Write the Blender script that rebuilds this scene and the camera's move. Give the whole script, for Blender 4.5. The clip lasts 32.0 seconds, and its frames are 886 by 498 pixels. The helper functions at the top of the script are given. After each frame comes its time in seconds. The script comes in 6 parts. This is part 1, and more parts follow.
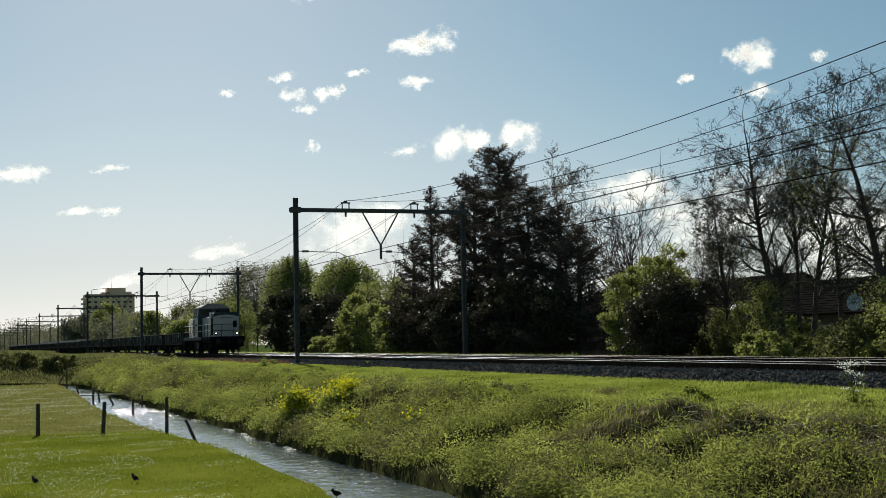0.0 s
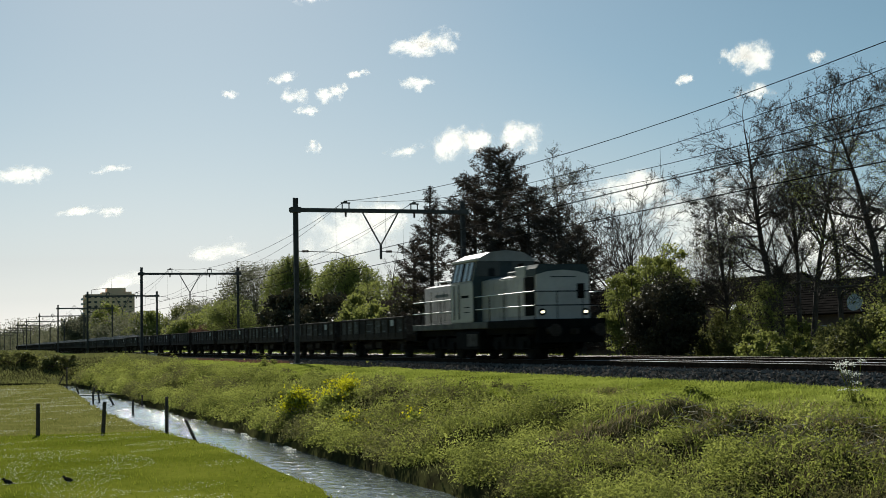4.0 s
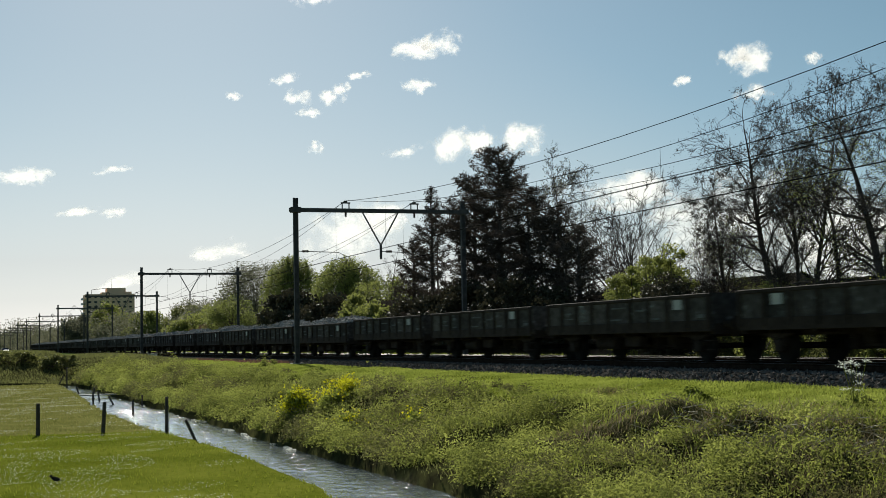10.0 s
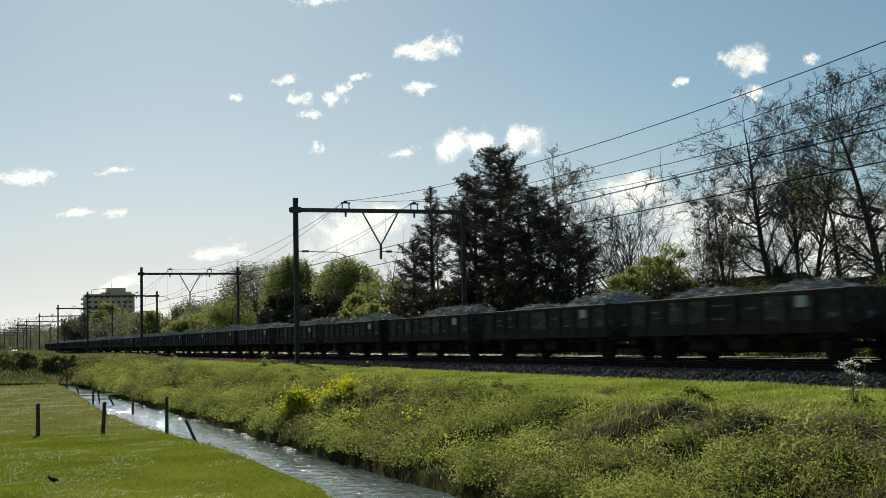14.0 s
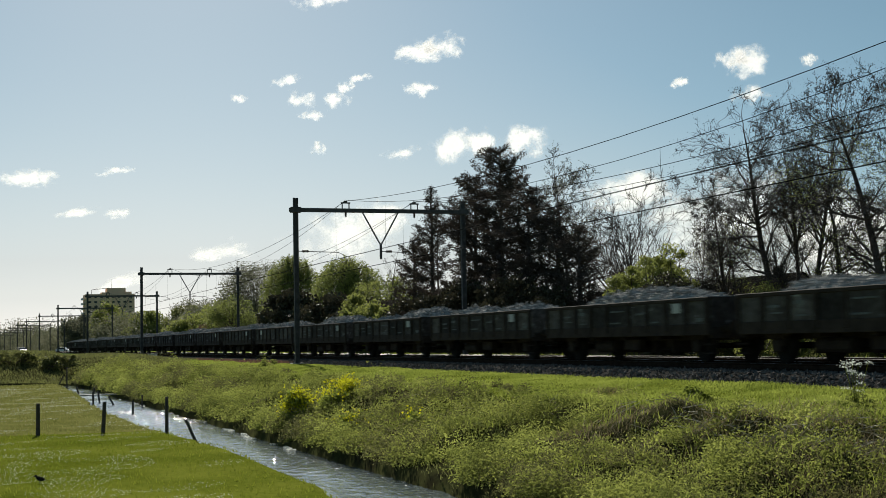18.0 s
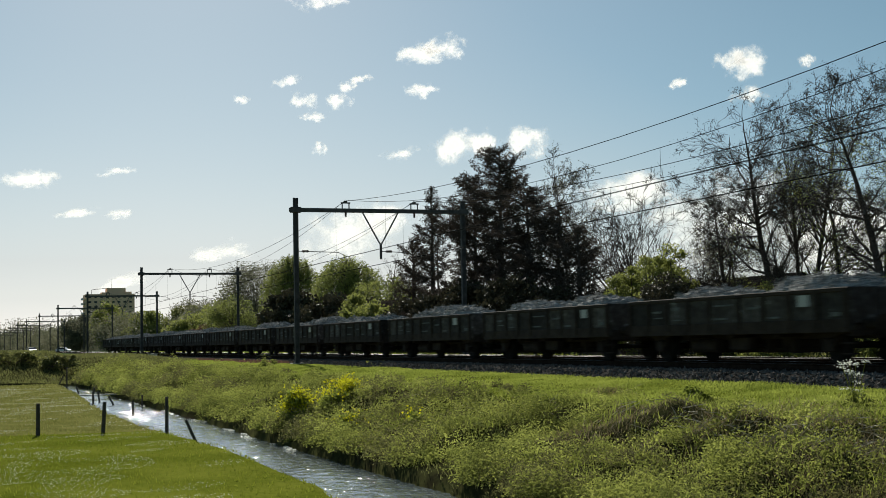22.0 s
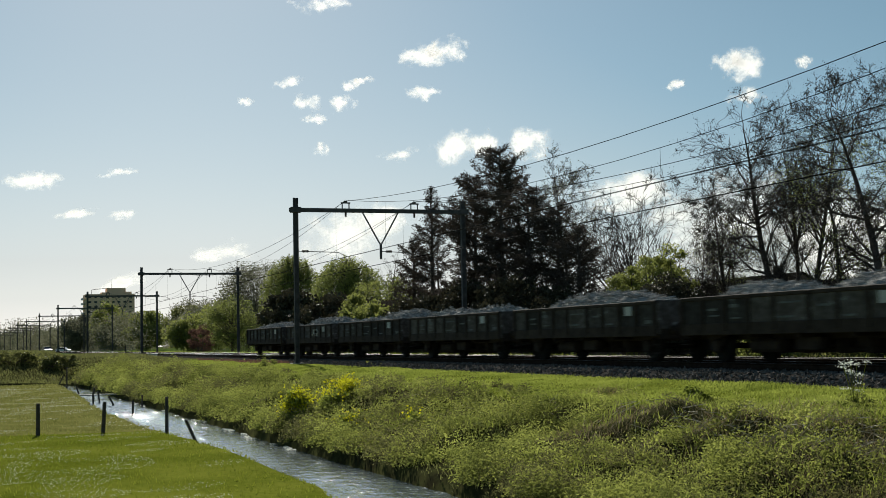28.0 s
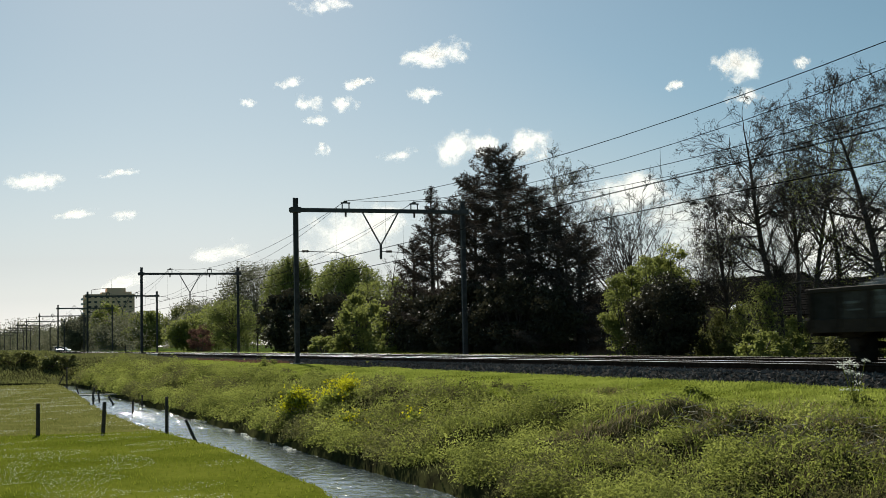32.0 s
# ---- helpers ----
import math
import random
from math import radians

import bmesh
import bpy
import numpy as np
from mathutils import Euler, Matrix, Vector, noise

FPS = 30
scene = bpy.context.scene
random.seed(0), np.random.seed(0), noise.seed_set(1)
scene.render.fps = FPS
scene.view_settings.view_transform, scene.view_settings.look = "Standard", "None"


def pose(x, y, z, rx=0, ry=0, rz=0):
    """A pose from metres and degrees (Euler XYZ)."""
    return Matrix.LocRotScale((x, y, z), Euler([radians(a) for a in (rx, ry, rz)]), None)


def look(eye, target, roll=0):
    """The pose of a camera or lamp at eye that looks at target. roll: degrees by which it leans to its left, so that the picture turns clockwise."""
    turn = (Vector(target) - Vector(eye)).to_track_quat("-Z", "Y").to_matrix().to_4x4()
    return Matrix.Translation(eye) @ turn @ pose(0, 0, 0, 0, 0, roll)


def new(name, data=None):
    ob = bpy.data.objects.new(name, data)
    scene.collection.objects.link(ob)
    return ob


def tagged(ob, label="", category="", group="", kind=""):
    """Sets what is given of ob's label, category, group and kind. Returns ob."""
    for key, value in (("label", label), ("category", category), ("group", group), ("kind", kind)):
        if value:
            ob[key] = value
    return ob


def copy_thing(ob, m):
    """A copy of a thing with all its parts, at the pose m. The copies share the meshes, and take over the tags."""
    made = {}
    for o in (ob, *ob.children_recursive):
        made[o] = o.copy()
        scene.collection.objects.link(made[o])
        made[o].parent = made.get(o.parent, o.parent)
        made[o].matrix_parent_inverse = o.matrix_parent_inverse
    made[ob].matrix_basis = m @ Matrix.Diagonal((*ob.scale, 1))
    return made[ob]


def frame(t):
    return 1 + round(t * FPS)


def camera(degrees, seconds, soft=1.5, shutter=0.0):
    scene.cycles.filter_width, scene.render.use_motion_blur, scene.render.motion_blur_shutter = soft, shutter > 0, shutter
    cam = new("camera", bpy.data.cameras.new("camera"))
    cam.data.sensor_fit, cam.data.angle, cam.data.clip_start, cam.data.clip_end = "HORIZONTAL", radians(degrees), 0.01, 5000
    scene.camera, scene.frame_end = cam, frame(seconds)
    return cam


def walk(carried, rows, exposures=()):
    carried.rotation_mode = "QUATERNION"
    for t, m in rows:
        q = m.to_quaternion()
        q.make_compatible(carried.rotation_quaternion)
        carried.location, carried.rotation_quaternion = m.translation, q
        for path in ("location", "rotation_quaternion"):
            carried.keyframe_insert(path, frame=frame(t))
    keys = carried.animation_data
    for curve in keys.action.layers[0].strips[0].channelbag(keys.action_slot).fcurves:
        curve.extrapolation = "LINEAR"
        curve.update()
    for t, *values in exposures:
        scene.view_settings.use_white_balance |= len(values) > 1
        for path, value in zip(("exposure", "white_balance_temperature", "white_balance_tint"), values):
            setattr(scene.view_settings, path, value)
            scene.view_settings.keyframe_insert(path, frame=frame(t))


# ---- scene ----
EYE = Vector((0.0, 0.0, 0.755))
HEADING, TILT, LEAN = radians(19.7311), radians(3.8677), -1.1433
FORWARD = Vector((-math.cos(HEADING) * math.cos(TILT), math.sin(HEADING) * math.cos(TILT), math.sin(TILT)))
cam = camera(36.181, 32.0, soft=0.8, shutter=0.5)
STAND = look(EYE, EYE + FORWARD * 50, LEAN)
walk(cam, [(0.0, STAND), (32.0, STAND)], exposures=[(0.0, 0.33, 6450, 6), (32.0, 0.33, 6450, 6)])

# ---- sky, sun ----
SUN_EL, SUN_AZ = radians(33.0), radians(8.5)
SUN_WAY = Vector((-math.cos(SUN_AZ) * math.cos(SUN_EL), math.sin(SUN_AZ) * math.cos(SUN_EL), math.sin(SUN_EL))).normalized()
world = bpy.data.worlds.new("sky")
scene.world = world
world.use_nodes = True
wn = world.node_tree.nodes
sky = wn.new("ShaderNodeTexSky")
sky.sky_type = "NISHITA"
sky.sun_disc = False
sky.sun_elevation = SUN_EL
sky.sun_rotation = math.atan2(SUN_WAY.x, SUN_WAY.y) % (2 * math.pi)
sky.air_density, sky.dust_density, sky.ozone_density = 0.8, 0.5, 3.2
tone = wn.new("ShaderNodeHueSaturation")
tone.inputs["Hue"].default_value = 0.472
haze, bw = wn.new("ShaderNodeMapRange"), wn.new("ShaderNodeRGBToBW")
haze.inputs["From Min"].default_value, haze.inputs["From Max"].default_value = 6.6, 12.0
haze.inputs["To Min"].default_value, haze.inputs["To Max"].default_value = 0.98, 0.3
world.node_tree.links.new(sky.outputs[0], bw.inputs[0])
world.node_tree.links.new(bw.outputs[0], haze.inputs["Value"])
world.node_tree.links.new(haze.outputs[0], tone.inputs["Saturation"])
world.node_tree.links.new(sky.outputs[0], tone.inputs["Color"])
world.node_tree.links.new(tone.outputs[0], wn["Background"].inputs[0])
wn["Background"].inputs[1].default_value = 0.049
sun = new("sun", bpy.data.lights.new("sun", "SUN"))
sun.data.energy, sun.data.angle, sun.data.color = 4.6, radians(0.6), (1.0, 0.95, 0.86)
sun.matrix_world = look((0, 0, 60), Vector((0, 0, 60)) - SUN_WAY)


# ---- materials ----
def base_nodes(name):
    m = bpy.data.materials.new(name)
    m.use_nodes = True
    nt = m.node_tree
    b = nt.nodes["Principled BSDF"]
    return m, nt, b


def mat(name, c1, c2, scale=2.0, rough=0.7, metal=0.0, bump=0.15, fine=30.0, spread=0.5, objvar=0.0, spec=0.4, alpha=1.0):
    """Two colours mixed by a coarse and a fine noise, with relief from the fine one."""
    m, nt, b = base_nodes(name)
    N, L = nt.nodes.new, nt.links.new
    tc = N("ShaderNodeTexCoord")
    n1, n2 = N("ShaderNodeTexNoise"), N("ShaderNodeTexNoise")
    n1.inputs["Scale"].default_value, n1.inputs["Detail"].default_value = scale, 5
    n2.inputs["Scale"].default_value, n2.inputs["Detail"].default_value = fine, 3
    L(tc.outputs["Object"], n1.inputs["Vector"])
    L(tc.outputs["Object"], n2.inputs["Vector"])
    mx = N("ShaderNodeMath")
    mx.operation = "MULTIPLY_ADD"
    mx.inputs[1].default_value, mx.inputs[2].default_value = spread, -0.5 * spread
    L(n2.outputs["Fac"], mx.inputs[0])
    ad = N("ShaderNodeMath")
    L(n1.outputs["Fac"], ad.inputs[0])
    L(mx.outputs[0], ad.inputs[1])
    rm = N("ShaderNodeValToRGB")
    rm.color_ramp.elements[0].position, rm.color_ramp.elements[1].position = 0.3, 0.7
    rm.color_ramp.elements[0].color, rm.color_ramp.elements[1].color = (*c1, 1), (*c2, 1)
    L(ad.outputs[0], rm.inputs["Fac"])
    out = rm.outputs["Color"]
    if objvar:
        oi = N("ShaderNodeObjectInfo")
        mr = N("ShaderNodeMapRange")
        mr.inputs["To Min"].default_value, mr.inputs["To Max"].default_value = 1 - objvar, 1 + objvar
        L(oi.outputs["Random"], mr.inputs["Value"])
        hs = N("ShaderNodeHueSaturation")
        L(mr.outputs[0], hs.inputs["Value"])
        L(out, hs.inputs["Color"])
        out = hs.outputs["Color"]
    L(out, b.inputs["Base Color"])
    b.inputs["Roughness"].default_value, b.inputs["Metallic"].default_value = rough, metal
    b.inputs["Specular IOR Level"].default_value = spec
    if bump:
        bp = N("ShaderNodeBump")
        bp.inputs["Strength"].default_value, bp.inputs["Distance"].default_value = bump, 0.02
        L(n2.outputs["Fac"], bp.inputs["Height"])
        L(bp.outputs[0], b.inputs["Normal"])
    return m


def leafy(name, c1, c2, through_light=0.35, rough=0.55, var=0.5, patch=0.0):
    """Leaves or blades: colour varies from piece to piece and in patches, light shines through them."""
    m, nt, b = base_nodes(name)
    N, L = nt.nodes.new, nt.links.new
    geo, rm = N("ShaderNodeNewGeometry"), N("ShaderNodeValToRGB")
    rm.color_ramp.elements[0].color, rm.color_ramp.elements[1].color = (*c1, 1), (*c2, 1)
    fac = geo.outputs["Random Per Island"]
    if patch:
        tc, n1 = N("ShaderNodeTexCoord"), N("ShaderNodeTexNoise")
        n1.inputs["Scale"].default_value, n1.inputs["Detail"].default_value = patch, 4
        L(tc.outputs["Object"], n1.inputs["Vector"])
        mr = N("ShaderNodeMapRange")
        mr.inputs["From Min"].default_value, mr.inputs["From Max"].default_value = 0.32, 0.68
        L(n1.outputs["Fac"], mr.inputs["Value"])
        mi = N("ShaderNodeMix")
        mi.inputs[0].default_value = 1 - var
        L(geo.outputs["Random Per Island"], mi.inputs[2])
        L(mr.outputs[0], mi.inputs[3])
        fac = mi.outputs[0]
    L(fac, rm.inputs["Fac"])
    L(rm.outputs["Color"], b.inputs["Base Color"])
    b.inputs["Roughness"].default_value = rough
    b.inputs["Specular IOR Level"].default_value = 0.08
    tr, ms = N("ShaderNodeBsdfTranslucent"), N("ShaderNodeMixShader")
    hs = N("ShaderNodeHueSaturation")
    hs.inputs["Saturation"].default_value, hs.inputs["Value"].default_value = 1.02, 1.5
    L(rm.outputs["Color"], hs.inputs["Color"])
    L(hs.outputs["Color"], tr.inputs["Color"])
    ms.inputs[0].default_value = through_light
    L(b.outputs[0], ms.inputs[1])
    L(tr.outputs[0], ms.inputs[2])
    L(ms.outputs[0], nt.nodes["Material Output"].inputs["Surface"])
    return m


def glow(name, colour, strength):
    m, nt, b = base_nodes(name)
    b.inputs["Emission Color"].default_value, b.inputs["Emission Strength"].default_value = (*colour, 1), strength
    b.inputs["Base Color"].default_value = (*colour, 1)
    return m


M_SOIL = mat("soil_and_turf", (0.03, 0.028, 0.014), (0.07, 0.072, 0.026), 1.2, 1.0, fine=9, bump=0.5, spec=0.0)
M_MEADOW = mat("short_meadow", (0.08, 0.1, 0.01), (0.152, 0.166, 0.024), 0.35, 1.0, fine=6, bump=0.6, spread=0.6, spec=0.0)
M_ROUGH = mat("rough_meadow", (0.1, 0.104, 0.024), (0.185, 0.18, 0.06), 0.5, 1.0, fine=6, bump=0.6, spread=0.6, spec=0.0)
M_FAR = mat("far_grass", (0.05, 0.08, 0.02), (0.09, 0.12, 0.03), 0.05, 1.0, fine=1.5, spec=0.0)
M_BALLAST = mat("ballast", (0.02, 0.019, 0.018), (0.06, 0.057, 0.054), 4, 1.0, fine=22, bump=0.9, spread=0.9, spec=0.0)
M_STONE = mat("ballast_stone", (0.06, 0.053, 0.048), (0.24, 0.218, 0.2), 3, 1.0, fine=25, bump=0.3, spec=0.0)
M_GRAVEL = mat("gravel", (0.1, 0.095, 0.09), (0.5, 0.48, 0.45), 9, 0.95, fine=26, bump=1.0, spread=2.2, spec=0.1)
M_RAIL = mat("rail_steel", (0.03, 0.02, 0.015), (0.06, 0.042, 0.032), 6, 1.0, 0.0, fine=60, spec=0.0)
M_RAILTOP = mat("polished_rail_head", (0.4, 0.4, 0.41), (0.55, 0.55, 0.55), 3, 0.42, 1.0, bump=0.0)
M_RAILDULL = mat("dull_rail_head", (0.2, 0.19, 0.18), (0.3, 0.285, 0.27), 3, 0.5, 1.0, bump=0.0)
M_SLEEPER = mat("grimy_sleeper", (0.03, 0.027, 0.024), (0.07, 0.063, 0.056), 3, 1.0, spec=0.0)
M_CONCRETE = mat("pale_concrete", (0.25, 0.24, 0.22), (0.38, 0.37, 0.34), 3, 0.9)
M_MAST = mat("weathered_steel", (0.05, 0.047, 0.045), (0.105, 0.1, 0.096), 2.5, 0.75, 0.0, fine=40)
M_WIRE = mat("wire", (0.012, 0.012, 0.012), (0.025, 0.023, 0.02), 3, 0.95, 0.0, bump=0, spec=0.05)
M_INSUL = mat("insulator", (0.05, 0.032, 0.024), (0.08, 0.055, 0.042), 5, 0.6, bump=0, spec=0.15)
M_WOOD = mat("weathered_post_wood", (0.04, 0.034, 0.028), (0.1, 0.085, 0.07), 8, 0.9, fine=60, bump=0.5)
M_BARK = mat("bark", (0.055, 0.042, 0.035), (0.12, 0.094, 0.079), 4, 0.95, fine=25, bump=0.6)
M_TWIG = mat("twigs", (0.034, 0.025, 0.02), (0.066, 0.05, 0.041), 1.0, 0.9, bump=0)
M_NEEDLE = leafy("dark_needles", (0.064, 0.051, 0.042), (0.128, 0.102, 0.083), 0.08, rough=1.0, patch=0.5)
M_SPRING = leafy("spring_leaves", (0.122, 0.138, 0.038), (0.255, 0.27, 0.078), 0.46, patch=0.35)
M_CATKIN = leafy("dark_catkins", (0.035, 0.03, 0.024), (0.085, 0.075, 0.055), 0.12)
M_WILLOW = leafy("willow_leaves", (0.13, 0.15, 0.04), (0.24, 0.255, 0.085), 0.45, patch=0.25)
M_BUD = leafy("brown_green_buds", (0.12, 0.118, 0.075), (0.2, 0.195, 0.125), 0.3)
M_BUSH = leafy("bush_leaves", (0.062, 0.066, 0.026), (0.19, 0.195, 0.065), 0.42, patch=0.6)
M_DARKBUSH = leafy("evergreen_leaves", (0.04, 0.037, 0.024), (0.086, 0.078, 0.046), 0.1, patch=0.5)
M_GRASS = leafy("verge_grass", (0.092, 0.118, 0.018), (0.265, 0.297, 0.065), 0.52, rough=0.8, var=0.35, patch=0.4)
M_TURF = leafy("meadow_blades", (0.088, 0.112, 0.011), (0.182, 0.2, 0.03), 0.42, rough=0.85, patch=0.3)
M_PALETURF = leafy("pale_meadow_blades", (0.115, 0.12, 0.03), (0.22, 0.215, 0.08), 0.42, rough=0.85, patch=0.3)
M_HERB = leafy("bank_herbs", (0.064, 0.075, 0.017), (0.305, 0.328, 0.082), 0.52, rough=0.8, var=0.16, patch=0.7)
M_DULL = leafy("dull_weeds", (0.05, 0.05, 0.02), (0.19, 0.185, 0.07), 0.4, rough=0.85, var=0.2, patch=0.9)
M_RUSTWEED = leafy("reddish_weeds", (0.09, 0.05, 0.035), (0.2, 0.11, 0.085), 0.3, rough=0.9)
M_DRY = leafy("dry_stalks", (0.13, 0.1, 0.05), (0.28, 0.22, 0.12), 0.25)
M_LITTER = leafy("matted_dead_grass", (0.07, 0.06, 0.034), (0.2, 0.17, 0.1), 0.35, rough=0.9)
M_STRAW = leafy("bleached_stalks", (0.3, 0.27, 0.2), (0.5, 0.46, 0.36), 0.2)
M_YELLOW = leafy("yellow_blossom", (0.36, 0.35, 0.02), (0.56, 0.53, 0.03), 0.4)
M_WHITE = leafy("white_blossom", (0.55, 0.56, 0.5), (0.8, 0.8, 0.75), 0.3)

m, nt, b = base_nodes("ditch_water")
M_WATER = m
b.inputs["Base Color"].default_value = (0.095, 0.118, 0.122, 1)
b.inputs["Roughness"].default_value, b.inputs["IOR"].default_value = 0.06, 1.7
tcw, mpw, nw1, nw2, bw = (nt.nodes.new(k) for k in ("ShaderNodeTexCoord", "ShaderNodeMapping", "ShaderNodeTexNoise", "ShaderNodeTexNoise", "ShaderNodeBump"))
mpw.inputs["Scale"].default_value = (1.0, 1.6, 1.0)
nw1.inputs["Scale"].default_value, nw1.inputs["Detail"].default_value = 9.0, 4
bw.inputs["Strength"].default_value, bw.inputs["Distance"].default_value = 1.0, 0.006
pw, mw = nt.nodes.new("ShaderNodeMath"), nt.nodes.new("ShaderNodeMath")
pw.operation, mw.operation = "POWER", "MULTIPLY_ADD"
pw.inputs[1].default_value, mw.inputs[1].default_value = 7.0, 30.0
nw2.inputs["Scale"].default_value, nw2.inputs["Detail"].default_value = 5.0, 3
for a, c in ((tcw.outputs["Object"], mpw.inputs[0]), (mpw.outputs[0], nw1.inputs["Vector"]), (mpw.outputs[0], nw2.inputs["Vector"]), (nw2.outputs["Fac"], pw.inputs[0]), (pw.outputs[0], mw.inputs[0]), (nw1.outputs["Fac"], mw.inputs[2]), (mw.outputs[0], bw.inputs["Height"]), (bw.outputs[0], b.inputs["Normal"])):
    nt.links.new(a, c)


# ---- mesh tools ----
def mesh_np(name, verts, faces, mats, index=None, smooth=False):
    """A mesh from an array of points and an array of faces with equally many corners."""
    verts, faces = np.asarray(verts, np.float32), np.asarray(faces, np.int32)
    me = bpy.data.meshes.new(name)
    k = faces.shape[1]
    me.vertices.add(len(verts))
    me.vertices.foreach_set("co", verts.ravel())
    me.loops.add(faces.size)
    me.loops.foreach_set("vertex_index", faces.ravel())
    me.polygons.add(len(faces))
    me.polygons.foreach_set("loop_start", np.arange(0, faces.size, k, dtype=np.int32))
    if index is not None:
        me.polygons.foreach_set("material_index", np.asarray(index, np.int32))
    me.polygons.foreach_set("use_smooth", np.full(len(faces), smooth))
    for q in mats if isinstance(mats, (list, tuple)) else [mats]:
        me.materials.append(q)
    me.update(calc_edges=True)
    me.validate()
    return me


def put(name, me, parent=None, label=""):
    """Links a mesh as an object, as a part when a parent is given."""
    ob = new(name, me)
    if parent is not None:
        ob.parent = parent
    if label:
        ob["label"] = label
    return ob


def part(name, bm, material, parent, label="", smooth=False):
    me = bpy.data.meshes.new(name)
    bmesh.ops.recalc_face_normals(bm, faces=bm.faces)
    bm.to_mesh(me)
    bm.free()
    me.materials.append(material)
    if smooth:
        for f in me.polygons:
            f.use_smooth = True
    return put(name, me, parent, label)


def thing(name, label, category, at=None, group="", kind=""):
    ob = new(name)
    ob.empty_display_size = 0.3
    if at is not None:
        ob.matrix_basis = at
    return tagged(ob, label, category, group, kind)


def box(bm, lo, hi, bevel=0.0):
    """Adds a box between two corners, its edges rounded off where bevel is given."""
    c = [(a + d) / 2 for a, d in zip(lo, hi)]
    s = [abs(d - a) for a, d in zip(lo, hi)]
    r = bmesh.ops.create_cube(bm, size=1, matrix=Matrix.Translation(c) @ Matrix.Diagonal((*s, 1)))
    if bevel:
        es = list({e for v in r["verts"] for e in v.link_edges})
        bmesh.ops.bevel(bm, geom=es, offset=bevel, segments=1, affect="EDGES")
    return bm


def rod(bm, a, d, r1, r2=None, n=8):
    """Adds a capped, tapered rod from a to d."""
    a, d = Vector(a), Vector(d)
    way = d - a
    m = Matrix.Translation((a + d) / 2) @ way.to_track_quat("Z", "Y").to_matrix().to_4x4()
    bmesh.ops.create_cone(bm, cap_ends=True, segments=n, radius1=r1, radius2=r1 if r2 is None else r2, depth=way.length, matrix=m)
    return bm


def hull(bm, section, axis_from, axis_to, axis="x"):
    """Adds a prism: a closed outline of (u, v) pulled along an axis."""
    f = {"x": lambda t, u, v: (t, u, v), "y": lambda t, u, v: (u, t, v), "z": lambda t, u, v: (u, v, t)}[axis]
    A = [bm.verts.new(f(axis_from, u, v)) for u, v in section]
    B = [bm.verts.new(f(axis_to, u, v)) for u, v in section]
    n = len(A)
    bm.faces.new(A)
    bm.faces.new(B[::-1])
    for i in range(n):
        bm.faces.new((A[i], B[i], B[(i + 1) % n], A[(i + 1) % n]))
    return bm


def new_bm():
    return bmesh.new()


def tubes(segs, sides=4):
    """Tapered tubes as arrays: each row of segs is ax ay az bx by bz ra rb."""
    s = np.asarray(segs, float)
    a, d, ra, rb = s[:, 0:3], s[:, 3:6], s[:, 6], s[:, 7]
    w = d - a
    w /= np.linalg.norm(w, axis=1, keepdims=True) + 1e-9
    ref = np.where(np.abs(w[:, 2:3]) > 0.9, np.array([[1.0, 0, 0]]), np.array([[0, 0, 1.0]]))
    u = np.cross(w, ref)
    u /= np.linalg.norm(u, axis=1, keepdims=True) + 1e-9
    v = np.cross(w, u)
    V = []
    for i in range(sides):
        q = 2 * math.pi * i / sides
        o = u * math.cos(q) + v * math.sin(q)
        V += [a + o * ra[:, None], d + o * rb[:, None]]
    V = np.stack(V, 1).reshape(-1, 3)
    base = np.arange(len(s))[:, None] * (2 * sides)
    F = np.concatenate([base + np.array([[2 * i, 2 * ((i + 1) % sides), 2 * ((i + 1) % sides) + 1, 2 * i + 1]]) for i in range(sides)], 1).reshape(-1, 4)
    return V, F


def leaf_quads(at, size, rng, flat=0.0, long=1.6, folded=True):
    """Small pointed leaves at the given points, turned at random; flat lays them level."""
    n = len(at)
    size = np.broadcast_to(np.asarray(size, float), (n,))[:, None] * rng.uniform(0.6, 1.3, (n, 1))
    w = rng.normal(size=(n, 3))
    w[:, 2] *= 1 - 0.8 * flat
    w /= np.linalg.norm(w, axis=1, keepdims=True)
    r = rng.normal(size=(n, 3))
    u = np.cross(w, r)
    u /= np.linalg.norm(u, axis=1, keepdims=True)
    nrm = np.cross(w, u)
    p0 = at - w * size * long / 2
    p2 = at + w * size * long / 2
    p1 = at + u * size * 0.5 + nrm * size * 0.15
    p3 = at - u * size * 0.5 + nrm * size * 0.15
    V = np.stack([p0, p1, p2, p3], 1).reshape(-1, 3)
    F = np.arange(4 * n).reshape(-1, 4)
    return V, F


